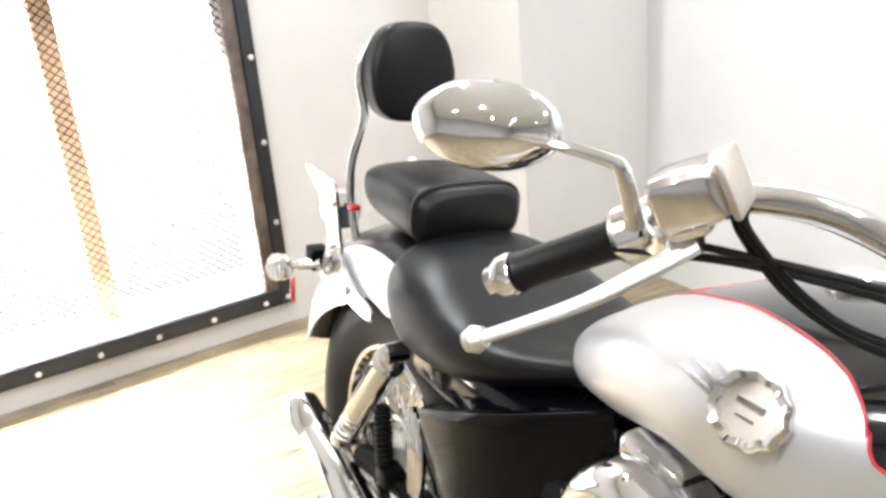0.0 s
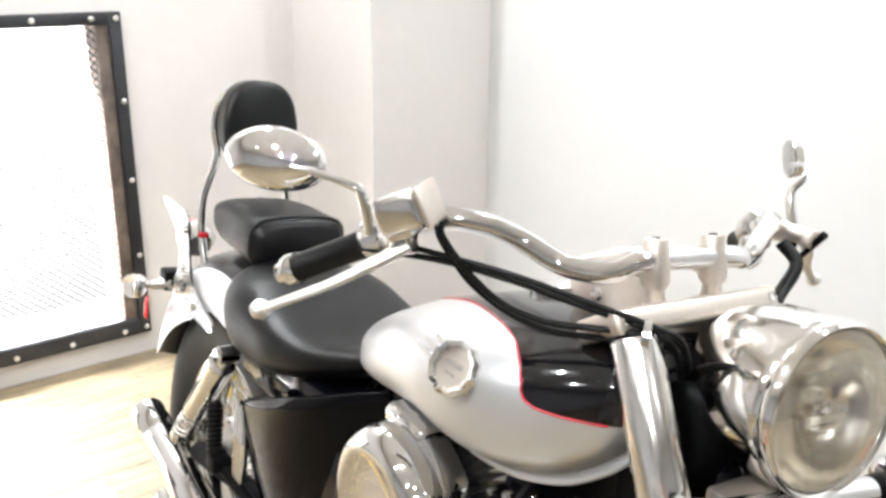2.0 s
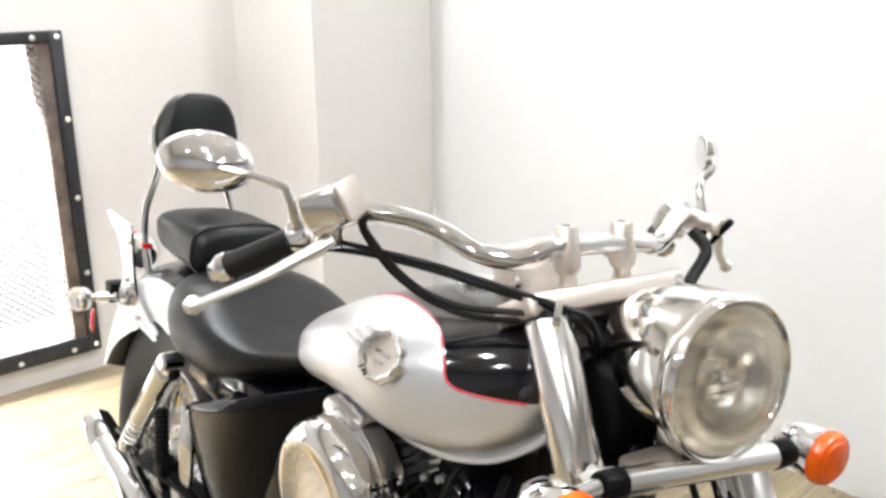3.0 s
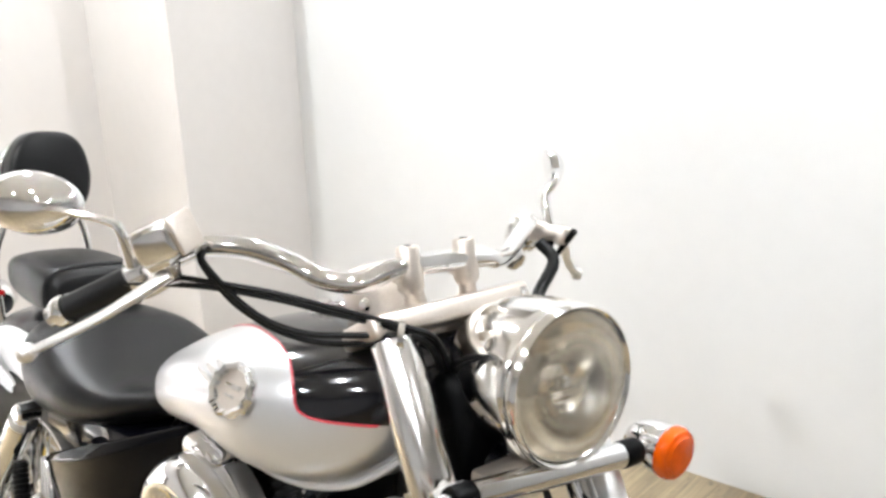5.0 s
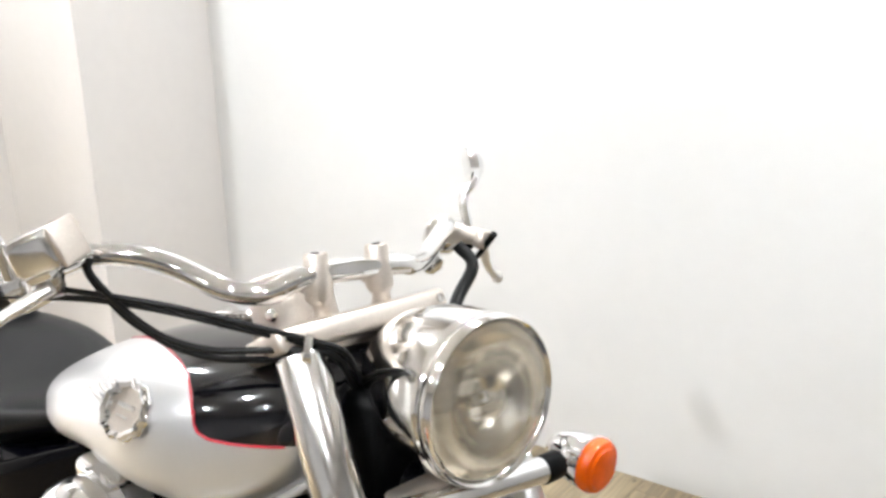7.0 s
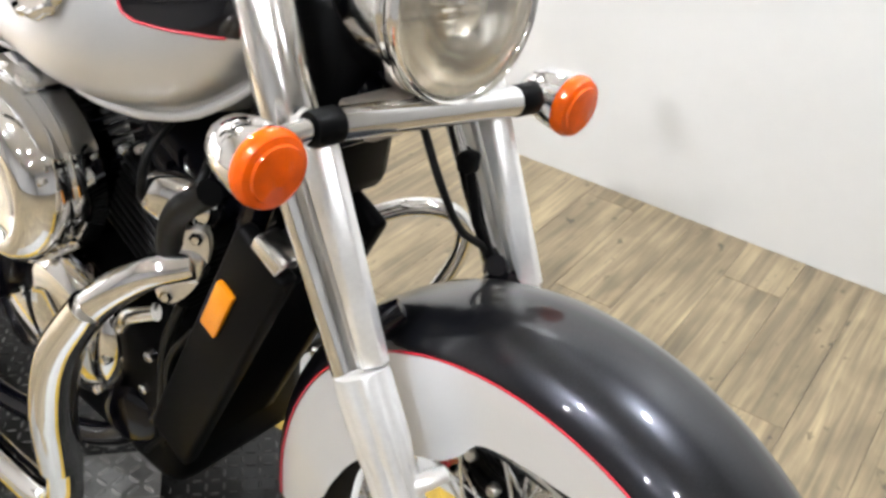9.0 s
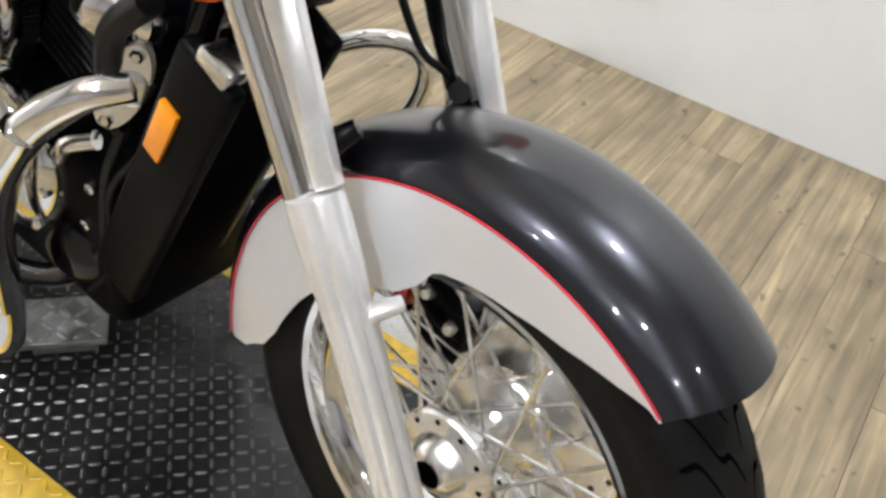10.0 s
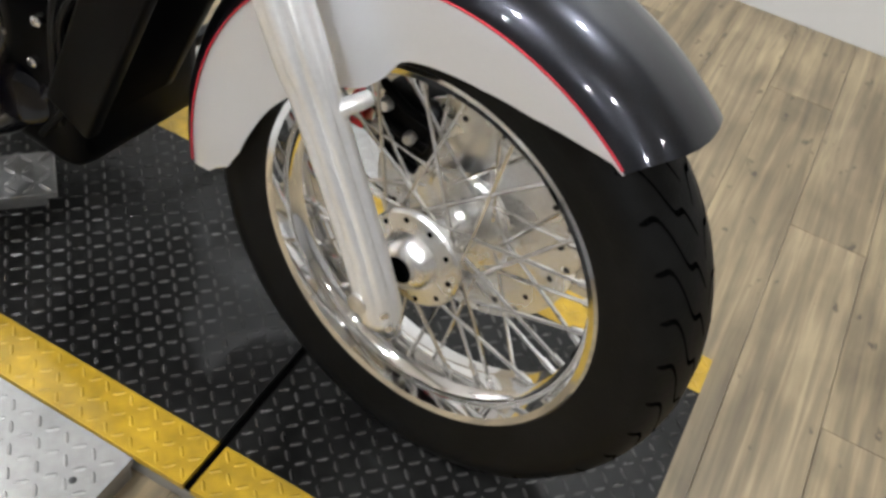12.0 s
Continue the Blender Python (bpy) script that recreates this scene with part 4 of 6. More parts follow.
def mirror(name, centre, normal, half_w, half_h, depth, stem, label):
    bm = bmesh.new()
    mm = axis_matrix(centre, normal)
    prof = [(1.0, 0.0), (1.03, 0.004), (1.0, 0.012), (0.93, 0.45 * depth), (0.75, 0.75 * depth), (0.45, 0.95 * depth), (0.0, depth)]
    vs = add_lathe(bm, prof, None, 40)
    for v in vs:
        v.co = mm @ Vector((v.co.x * half_w, v.co.y * half_h, v.co.z))
    shell = part(name, bm, chrome, bike, label, matrix=CONTROL, sharp=60)
    bm = bmesh.new()
    vs = add_lathe(bm, [(0.97, -0.001), (0.0, -0.001)], None, 40)
    for v in vs:
        v.co = mm @ Vector((v.co.x * half_w, v.co.y * half_h, v.co.z))
    part("mirror_glass", bm, mirror_mat, shell, "mirror glass")
    bm = bmesh.new()
    add_tube(bm, curve_points(stem, 6), [0.0046, 0.0046, 0.0055, 0.007, 0.008], 12)
    part("stem", bm, chrome, shell, "chrome mirror stem")


mirror("mirror", (-0.721, -0.396, 1.127), (0.62, -0.76, 0.10), 0.068, 0.038, 0.042,
       [(-0.697, -0.424, 1.132), (-0.657, -0.383, 1.127), (-0.617, -0.345, 1.116), (-0.607, -0.335, 1.104), (-0.602, -0.327, 1.060)], "oval chrome rear-view mirror seen from its back")
mirror("mirror", (-0.672, 0.426, 1.052), (0.55, 0.83, 0.05), 0.042, 0.028, 0.026,
       [(-0.655, 0.415, 1.046), (-0.600, 0.375, 1.066), (-0.560, 0.335, 1.064), (-0.562, 0.312, 1.040), (-0.537, 0.298, 0.998)], "oval chrome rear-view mirror turned edge on")

# headlight
lamp_chrome = material("lamp_chrome", (0.82, 0.81, 0.79), 0.085, 1.0, wear=0.04, wear_scale=9, rough_var=0.03)
HL = Vector((-0.213, 0.022, 0.931))
HD = Vector((0.995, -0.040, 0.060)).normalized()
bm = bmesh.new()
add_lathe(bm, [(0.0, -0.172), (0.034, -0.167), (0.062, -0.150), (0.081, -0.122), (0.0915, -0.084), (0.0950, -0.048), (0.0960, -0.020), (0.0962, -0.011), (0.0950, -0.0095), (0.0950, -0.0085), (0.0962, -0.007), (0.0966, -0.001), (0.0950, 0.006), (0.0925, 0.008), (0.0895, 0.006), (0.087, 0.001)], axis_matrix(HL, HD), 64)
light = part("headlight", bm, lamp_chrome, bike, "large round chrome headlight", matrix=STEER, sharp=55)
bm = bmesh.new()
dome = [(0.0865 * math.sin(math.pi / 2 * k / 24), 0.004 + 0.016 * math.cos(math.pi / 2 * k / 24) ** 1.2) for k in range(25)]
outer = add_lathe(bm, list(reversed(dome)), None, 144)
inner = add_lathe(bm, [(r, h - 0.003) for r, h in dome], None, 144)
for v in inner:
    v.co.z += 0.0006 * math.cos(v.co.y / 0.0145 * 2 * math.pi) * (1 if abs(v.co.x) < 0.055 else 0.4)
bmesh.ops.transform(bm, matrix=axis_matrix(HL, HD), verts=bm.verts)
part("lens", bm, glass, light, "clear fluted glass headlight lens", sharp=70).visible_shadow = False
lathe_part("reflector", [(0.0855, 0.0), (0.078, -0.020), (0.062, -0.043), (0.040, -0.060), (0.018, -0.068), (0.0, -0.069)], reflector_mat, light, "bright bowl reflector", HL, HD, 48)
lathe_part("bulb", [(0.0, -0.050), (0.006, -0.051), (0.011, -0.056), (0.012, -0.068)], chrome_dull, light, "", HL, HD, 20)
bm = bmesh.new()
add_box(bm, (-0.385, -0.065, 0.850), (-0.335, 0.065, 0.905), 0.008)
part("headlight_bracket", bm, matt_black, light, "black headlight bracket")

# front turn signals on their bar
bm = bmesh.new()
add_tube(bm, [(-0.225, -0.122, 0.838), (-0.205, 0.112, 0.822)], 0.0160, 20)
sbar = part("signal_bar", bm, chrome, bike, "chrome turn signal bar", matrix=STEER)
bm = bmesh.new()
add_box(bm, (-0.285, -0.08, -0.02), (-0.235, 0.08, 0.010), 0.006, Matrix.Translation((0.015, 0, 0.830)))
part("bar_bracket", bm, brushed, sbar, "")
for s, ca, c in ((-1, Vector((-0.225, -0.116, 0.838)), Vector((-0.205, -0.213, 0.832))), (1, Vector((-0.205, 0.106, 0.822)), Vector((-0.196, 0.190, 0.808)))):
    out = Vector((s * 0.04, s, -s * 0.02)).normalized()
    bm = bmesh.new()
    add_lathe(bm, [(0.016, 0), (0.0172, 0.003), (0.0172, 0.028), (0.016, 0.031), (0.0, 0.031)], axis_matrix(ca, out), 20)
    part("collar", bm, black_plastic, sbar, "black rubber collar")
    bm = bmesh.new()
    add_tube(bm, [ca + out * 0.033, c + Vector((-0.022, -s * 0.022, 0.004))], 0.011, 14)
    add_lathe(bm, [(0.0, -0.060), (0.015, -0.056), (0.026, -0.042), (0.032, -0.022), (0.034, 0.0), (0.0335, 0.004)], axis_matrix(c, (1, 0, -0.05)), 32)
    sig = part("turn_signal", bm, chrome, bike, "round orange turn signal in a chrome cup", matrix=STEER)
    bm = bmesh.new()
    add_lathe(bm, [(0.034, 0.004), (0.035, 0.006), (0.035, 0.013), (0.032, 0.019), (0.026, 0.021), (0.025, 0.0235), (0.015, 0.0255), (0.0, 0.0265)], axis_matrix(c, (1, 0, -0.05)), 48)
    for v in bm.verts:
        w = v.co - (c + Vector((0.013, 0, 0)))
        a, r = math.atan2(w.z, w.y), math.hypot(w.y, w.z)
        if r < 0.031:
            v.co.x += 0.0005 * math.cos(24 * a) * r / 0.031
    part("lens", bm, orange_lens, sig, "orange plastic lens")

# ---- tank ----
TANK = [(-0.958, 0.075, 0.715, 0.775), (-0.938, 0.110, 0.708, 0.797), (-0.880, 0.147, 0.718, 0.835), (-0.800, 0.178, 0.732, 0.876), (-0.700, 0.198, 0.748, 0.915), (-0.610, 0.203, 0.738, 0.936), (-0.530, 0.192, 0.744, 0.948), (-0.470, 0.165, 0.764, 0.954), (-0.425, 0.130, 0.802, 0.952), (-0.395, 0.085, 0.860, 0.942)]
P_UP, P_LOW = 2.4, 3.2
tank_rows = interp_rows(TANK, 44)
bm = bmesh.new()
add_loft(bm, [super_ring(x, w, lo, hi, 72, P_UP, 0.0, 0.0, P_LOW) for x, w, lo, hi in tank_rows])

# the black flash over the top: half width at x, and its lower edge ahead of the knee
FLASH_W = [(-1.0, 0.0), (-0.900, 0.0), (-0.820, 0.055), (-0.737, 0.094), (-0.672, 0.115), (-0.631, 0.128), (-0.580, 0.145), (-0.547, 0.157), (-0.520, 0.171), (-0.507, 0.178), (-0.503, 0.25), (-0.38, 0.25)]
FLASH_Z = [(-1.0, 0.60), (-0.530, 0.885), (-0.508, 0.890), (-0.503, 0.876), (-0.497, 0.868), (-0.485, 0.863), (-0.460, 0.862), (-0.380, 0.864)]


def tank_material():
    m = silver_paint.copy()
    m.name = "tank_paint"
    nt = m.node_tree
    b = nt.nodes["Principled BSDF"]
    b.inputs["Coat Weight"].default_value = 0.25
    tc = nt.nodes.new("ShaderNodeTexCoord")
    sep = nt.nodes.new("ShaderNodeSeparateXYZ")
    nt.links.new(tc.outputs["Object"], sep.inputs[0])
    mr = nt.nodes.new("ShaderNodeMapRange")
    mr.inputs["From Min"].default_value, mr.inputs["From Max"].default_value = -1.0, -0.38
    nt.links.new(sep.outputs["X"], mr.inputs["Value"])
    def curve(points, lo, hi):
        fc = nt.nodes.new("ShaderNodeFloatCurve")
        c = fc.mapping.curves[0]
        pts = [((x + 1.0) / 0.62, (v - lo) / (hi - lo)) for x, v in points]
        while len(c.points) < len(pts):
            c.points.new(0.5, 0.5)
        for p, q in zip(c.points, pts):
            p.location = q
            p.handle_type = "VECTOR"
        fc.mapping.update()
        nt.links.new(mr.outputs[0], fc.inputs["Value"])
        sc = nt.nodes.new("ShaderNodeMapRange")
        sc.inputs["To Min"].default_value, sc.inputs["To Max"].default_value = lo, hi
        nt.links.new(fc.outputs[0], sc.inputs["Value"])
        return sc.outputs[0]

    def compare(op, a, b_):
        n = nt.nodes.new("ShaderNodeMath")
        n.operation = op
        nt.links.new(a, n.inputs[0])
        if b_ is not None:
            nt.links.new(b_, n.inputs[1])
        return n.outputs[0]
    above = compare("GREATER_THAN", sep.outputs["Z"], curve(FLASH_Z, 0.6, 1.0))
    inside = compare("LESS_THAN", compare("ABSOLUTE", sep.outputs["Y"], None), curve(FLASH_W, 0.0, 0.25))
    gt = nt.nodes.new("ShaderNodeMath")
    gt.operation = "MULTIPLY"
    nt.links.new(above, gt.inputs[0]), nt.links.new(inside, gt.inputs[1])
    mix = nt.nodes.new("ShaderNodeMix")
    mix.data_type = "RGBA"
    nt.links.new(gt.outputs[0], mix.inputs["Factor"])
    old = b.inputs["Base Color"].links[0].from_socket
    nt.links.new(old, mix.inputs[6])
    mix.inputs[7].default_value = (0.002, 0.002, 0.003, 1)
    nt.links.new(mix.outputs[2], b.inputs["Base Color"])
    inv = nt.nodes.new("ShaderNodeMapRange")
    inv.inputs["To Min"].default_value, inv.inputs["To Max"].default_value = 0.8, 0.0
    nt.links.new(gt.outputs[0], inv.inputs["Value"])
    nt.links.new(inv.outputs[0], b.inputs["Metallic"])
    rg = nt.nodes.new("ShaderNodeMapRange")
    rg.inputs["To Min"].default_value, rg.inputs["To Max"].default_value = 0.34, 0.10
    nt.links.new(gt.outputs[0], rg.inputs["Value"])
    nt.links.new(rg.outputs[0], b.inputs["Roughness"])
    return m


tank = part("fuel_tank", bm, tank_material(), bike, "silver and black teardrop fuel tank", matrix=BODY, sharp=60)


def tank_row(x):
    i = min(range(len(tank_rows) - 1), key=lambda k: abs((tank_rows[k][0] + tank_rows[k + 1][0]) / 2 - x))
    a, b = tank_rows[i], tank_rows[i + 1]
    t = min(1, max(0, (x - a[0]) / (b[0] - a[0])))
    return [a[k] + (b[k] - a[k]) * t for k in (1, 2, 3)]


def tank_surface(x, zz, side):
    """The point of the tank's side at x and height zz."""
    w, lo, hi = tank_row(x)
    zc, hz = (lo + hi) / 2, (hi - lo) / 2
    zn = max(-0.999, min(0.999, (zz - zc) / hz))
    p = P_UP if zn > 0 else P_LOW
    return Vector((x, side * w * (1 - abs(zn) ** p) ** (1 / p), zz))


def tank_top(x, y):
    """The point of the tank's upper half at x and y."""
    w, lo, hi = tank_row(x)
    return Vector((x, y, (lo + hi) / 2 + (hi - lo) / 2 * (1 - min(0.999, abs(y) / w) ** P_UP) ** (1 / P_UP)))


for s in (-1, 1):
    line = []
    for k in range(60):
        x = -0.880 + (0.880 - 0.508) * k / 59
        q = tank_top(x, s * float(np.interp(x, [a for a, _ in FLASH_W], [b for _, b in FLASH_W])))
        line.append(q + Vector((0, s * 0.0004, 0.0004)))
    for k in range(20):
        x = -0.508 + 0.088 * (k / 19) ** 1.6
        line.append(tank_surface(x, float(np.interp(x, [a for a, _ in FLASH_Z], [b for _, b in FLASH_Z])), s) + Vector((0, s * 0.0005, 0)))
    bm = bmesh.new()
    add_tube(bm, line, 0.0016, 6)
    part("pinstripe", bm, red_paint, tank, "thin red pinstripe")
    # rolled seam along the lower edge
    lip = []
    for x, w, lo, hi in tank_rows[2:-1]:
        lip.append(tank_surface(x, lo + 0.045 * (hi - lo), s) + Vector((0, s * 0.003, -0.003)))
    bm = bmesh.new()
    add_tube(bm, lip, 0.0062, 10)
    part("tank_seam", bm, silver_paint, tank, "rolled silver seam")
    # badge: oval ring with a wing swept back and a plain plate in the middle
    bc = tank_surface(-0.597, 0.866, s)
    nrm = Vector((0.03, s, 0.50)).normalized()
    bmx = axis_matrix(bc + nrm * 0.001, nrm, (0, 0, 1))
    bm = bmesh.new()
    vs = add_lathe(bm, [(1.0, -0.002), (1.0, 0.004), (0.90, 0.0085), (0.74, 0.006), (0.68, 0.001)], None, 64)
    for v in vs:
        k = 1 + 0.035 * math.cos(11 * math.atan2(v.co.y, v.co.x))
        v.co = Vector((v.co.x * 0.040 * k, v.co.y * 0.034 * k, v.co.z))
    bmesh.ops.transform(bm, matrix=bmx, verts=bm.verts)
    badge = part("badge", bm, chrome, tank, "oval chrome badge")
    bm = bmesh.new()
    vs = add_lathe(bm, [(0.70, 0.0015), (0.0, 0.003)], None, 32)
    for v in vs:
        v.co = Vector((v.co.x * 0.042, v.co.y * 0.036, v.co.z))
    bmesh.ops.transform(bm, matrix=bmx, verts=bm.verts)
    part("badge_plate", bm, brushed, tank, "")
    bm = bmesh.new()
    for k, (dx, dy, wx, hy) in enumerate(((0.0, 0.004, 0.030, 0.006), (0.0, -0.008, 0.020, 0.003))):
        add_box(bm, (dx - wx / 2, dy - hy / 2, 0.002), (dx + wx / 2, dy + hy / 2, 0.0045), 0.0008, bmx, 1)
    part("badge_mark", bm, chrome, tank, "raised plain marks")
    bm = bmesh.new()
    for k in range(3):
        feather = []
        for q in range(8):
            u = q / 7
            feather.append(tank_surface(-0.624 - (0.062 - 0.015 * k) * u, 0.862 + 0.009 * k + 0.004 * u, s) + nrm * 0.0025)
        add_tube(bm, feather, [0.0075, 0.0065, 0.005, 0.002], 8, flat=0.6)
    part("badge_wing", bm, chrome, tank, "")
lathe_part("filler_cap", [(0.034, 0), (0.035, 0.004), (0.033, 0.012), (0.026, 0.016), (0, 0.017)], chrome, tank, "chrome filler cap", (-0.655, 0, 0.926), (-0.15, 0, 1), 32)

# speedometer pod behind the bars
PD = Vector((-0.42, 0, 0.90)).normalized()
PB = Vector((-0.484, -0.020, 0.926))
pod = lathe_part("speedometer", [(0.0, -0.01), (0.030, -0.008), (0.046, 0.004), (0.053, 0.030), (0.053, 0.070), (0.052, 0.085), (0.053, 0.088), (0.053, 0.096), (0.049, 0.099), (0.046, 0.093)], brushed, bike, "satin alloy speedometer housing", PB, PD, 40, STEER)
lathe_part("dial", [(0.047, 0.090), (0.0, 0.090)], black_plastic, pod, "dark dial", PB, PD, 32)
lathe_part("dial_glass", [(0.047, 0.0945), (0.0, 0.0965), (0.0, 0.095), (0.047, 0.093)], glass, pod, "", PB, PD, 32)
lathe_part("stud", [(0, 0.008), (0.006, 0.007), (0.009, 0.003), (0.009, -0.004)], chrome_dull, pod, "", PB + PD * 0.060 + Vector((0.024, -0.046, 0)), (0.2, -1, 0.1), 14)
bm = bmesh.new()
add_box(bm, (-0.505, -0.060, 0.932), (-0.385, 0.025, 0.970), 0.010, None, 3)
part("pod_bracket", bm, brushed, pod, "")

# cables from the controls, bound together under the bar
CABLES = [
    ([(-0.524, 0.262, 0.986), (-0.497, 0.268, 0.960), (-0.480, 0.220, 0.922), (-0.430, 0.150, 0.885), (-0.370, 0.07, 0.86)], 0.0095),
    ([(-0.515, 0.290, 0.958), (-0.500, 0.265, 0.940), (-0.472, 0.215, 0.912), (-0.425, 0.145, 0.875), (-0.365, 0.065, 0.85)], 0.0042),
]
NEAR_CABLES = [
    ([(-0.625, -0.250, 1.066), (-0.562, -0.212, 1.056), (-0.491, -0.169, 1.043), (-0.433, -0.134, 1.027), (-0.388, -0.107, 1.014), (-0.355, -0.087, 1.004), (-0.335, -0.066, 0.990), (-0.345, -0.030, 0.940)], 0.0034),
    ([(-0.645, -0.262, 1.052), (-0.565, -0.208, 1.047), (-0.494, -0.165, 1.034), (-0.436, -0.130, 1.018), (-0.390, -0.103, 1.006), (-0.357, -0.083, 0.996), (-0.338, -0.058, 0.978), (-0.350, -0.020, 0.920)], 0.0036),
    ([(-0.562, -0.205, 1.092), (-0.556, -0.210, 1.078), (-0.532, -0.194, 1.040), (-0.506, -0.178, 1.014), (-0.482, -0.164, 1.001), (-0.450, -0.145, 0.993), (-0.410, -0.120, 0.993), (-0.366, -0.094, 0.994), (-0.342, -0.070, 0.982), (-0.352, -0.03, 0.92)], 0.0040),
    ([(-0.572, -0.205, 1.086), (-0.562, -0.206, 1.070), (-0.538, -0.190, 1.030), (-0.510, -0.172, 1.004), (-0.484, -0.158, 0.990), (-0.450, -0.138, 0.981), (-0.410, -0.114, 0.981), (-0.366, -0.088, 0.984), (-0.345, -0.060, 0.970), (-0.356, -0.02, 0.91)], 0.0040),
]
for path, r in NEAR_CABLES:
    tube_part("cable", path, r, rubber, bike, "black control cable", 10, Matrix(), 7)
for path, r in CABLES:
    tube_part("cable", path, r, rubber, bike, "black control cable", 10, CONTROL, 7)
lathe_part("cable_tie_ring", [(0.016, -0.004), (0.0195, -0.004), (0.0195, 0.004), (0.016, 0.004)], chrome, bike, "bright cable ring", (-0.362, -0.091, 0.992), (0.8, 0.6, -0.1), 24, Matrix(), closed=True)
# front brake hose and horn between the forks
tube_part("brake_hose", [(-0.250, 0.02, 0.80), (-0.215, 0.020, 0.745), (-0.200, 0.045, 0.690), (-0.185, 0.085, 0.650), (-0.13, 0.10, 0.56), (-0.09, 0.095, 0.47)], 0.0045, rubber, bike, "", 8, STEER)
bm = bmesh.new()
add_box(bm, (-0.229, 0.055, 0.745), (-0.211, 0.077, 0.769), 0.005)
add_tube(bm, [(-0.22, 0.065, 0.76), (-0.205, 0.075, 0.69), (-0.185, 0.085, 0.65)], 0.006, 10)
part("hose_joint", bm, matt_black, bike, "black brake hose joint", matrix=STEER)

# ---- seats ----
SEAT = [(-1.430, 0.070, 0.640, 0.700), (-1.415, 0.115, 0.606, 0.736), (-1.365, 0.152, 0.582, 0.757), (-1.280, 0.174, 0.574, 0.757), (-1.180, 0.174, 0.592, 0.738), (-1.070, 0.152, 0.630, 0.722), (-0.970, 0.112, 0.676, 0.735), (-0.900, 0.082, 0.705, 0.755), (-0.865, 0.050, 0.715, 0.755)]
bm = bmesh.new()
rings = []
for x, w, lo, hi in interp_rows(SEAT, 40):
    ring = super_ring(x, w, lo, hi, 56, 2.7, 0.06, 0.0)
    dip = 0.030 * max(0.0, 1 - ((x + 1.10) / 0.20) ** 2)
    for v in ring:
        if v.z > (lo + hi) / 2:
            v.z -= dip * (1 - min(1, abs(v.y) / (w + 1e-6)) ** 2) * 0.6
    rings.append(ring)
add_loft(bm, rings)
seat = part("rider_seat", bm, leather, bike, "wide black leather rider seat", matrix=BODY, sharp=70)
PILLION = [(-1.652, 0.045, 0.765, 0.795), (-1.637, 0.078, 0.745, 0.812), (-1.580, 0.095, 0.732, 0.828), (-1.480, 0.103, 0.728, 0.836), (-1.415, 0.104, 0.728, 0.836), (-1.388, 0.099, 0.732, 0.830), (-1.376, 0.087, 0.742, 0.818)]
bm = bmesh.new()
add_loft(bm, [super_ring(x, w, lo, hi, 48, 3.4, 0.02, 0.007) for x, w, lo, hi in interp_rows(PILLION, 32)])
pillion = part("pillion_seat", bm, leather, bike, "black leather pillion seat", matrix=BODY, sharp=70)
bm = bmesh.new()
ring = super_ring(-1.398, 0.1025, 0.729, 0.834, 48, 3.4, 0.02, 0.007)
add_tube(bm, ring + [ring[0]], 0.004, 8, caps=False)
part("piping", bm, piping_mat, pillion, "raised piping")

# sissy bar with its pad
bm = bmesh.new()
pc = Vector((-1.640, 0.013, 0.979))
pm = Matrix.Translation(pc) @ pose(0, 0, 0, 0, -8, 0)
rings = []
for i in range(13):
    u = i / 12
    dx = -0.028 + 0.056 * u
    k = (1 - (2 * u - 1) ** 4) ** 0.5 if 0 < u < 1 else 0.72
    k = 0.86 + 0.14 * k if 0 < u < 1 else 0.84
    ring = []
    for a in range(48):
        t = 2 * math.pi * a / 48
        c, s = math.cos(t), math.sin(t)
        p = 3.0
        yy = 0.086 * math.copysign(abs(c) ** (2 / p), c)
        zz = 0.0895 * math.copysign(abs(s) ** (2 / p), s)
        yy *= 1 - 0.16 * max(0, zz / 0.09) - 0.04 * max(0, -zz / 0.09)
        ring.append(pm @ Vector((dx, yy * k, zz * k)))
    rings.append(ring)
add_loft(bm, rings)
sissy_path = [(-1.590, -0.085, 0.610), (-1.650, -0.084, 0.700), (-1.662, -0.088, 0.800), (-1.664, -0.066, 0.880), (-1.666, -0.064, 0.915), (-1.668, -0.074, 0.965), (-1.670, -0.066, 1.010), (-1.672, -0.036, 1.042), (-1.673, 0.013, 1.050)]
sissy_path = sissy_path + [(x, 0.026 - y, zz) for x, y, zz in reversed(sissy_path[:-1])]
bm2 = bmesh.new()
add_tube(bm2, curve_points(sissy_path, 5), 0.0085, 12)
sissy = part("sissy_bar", bm2, chrome, bike, "chrome sissy bar", matrix=BODY)
part("backrest_pad", bm, leather, sissy, "rounded black leather backrest pad", sharp=70)

# ---- rear wheel, fender and fittings ----
RAXLE = Vector((-1.485, 0.0, 0.327))
rear = wheel("rear_wheel", RAXLE - Vector((0, 0, 0.030)), 0.327, 0.170, 0.200, 40, BODY, (0.0, 0.085), "chrome spoked rear wheel")


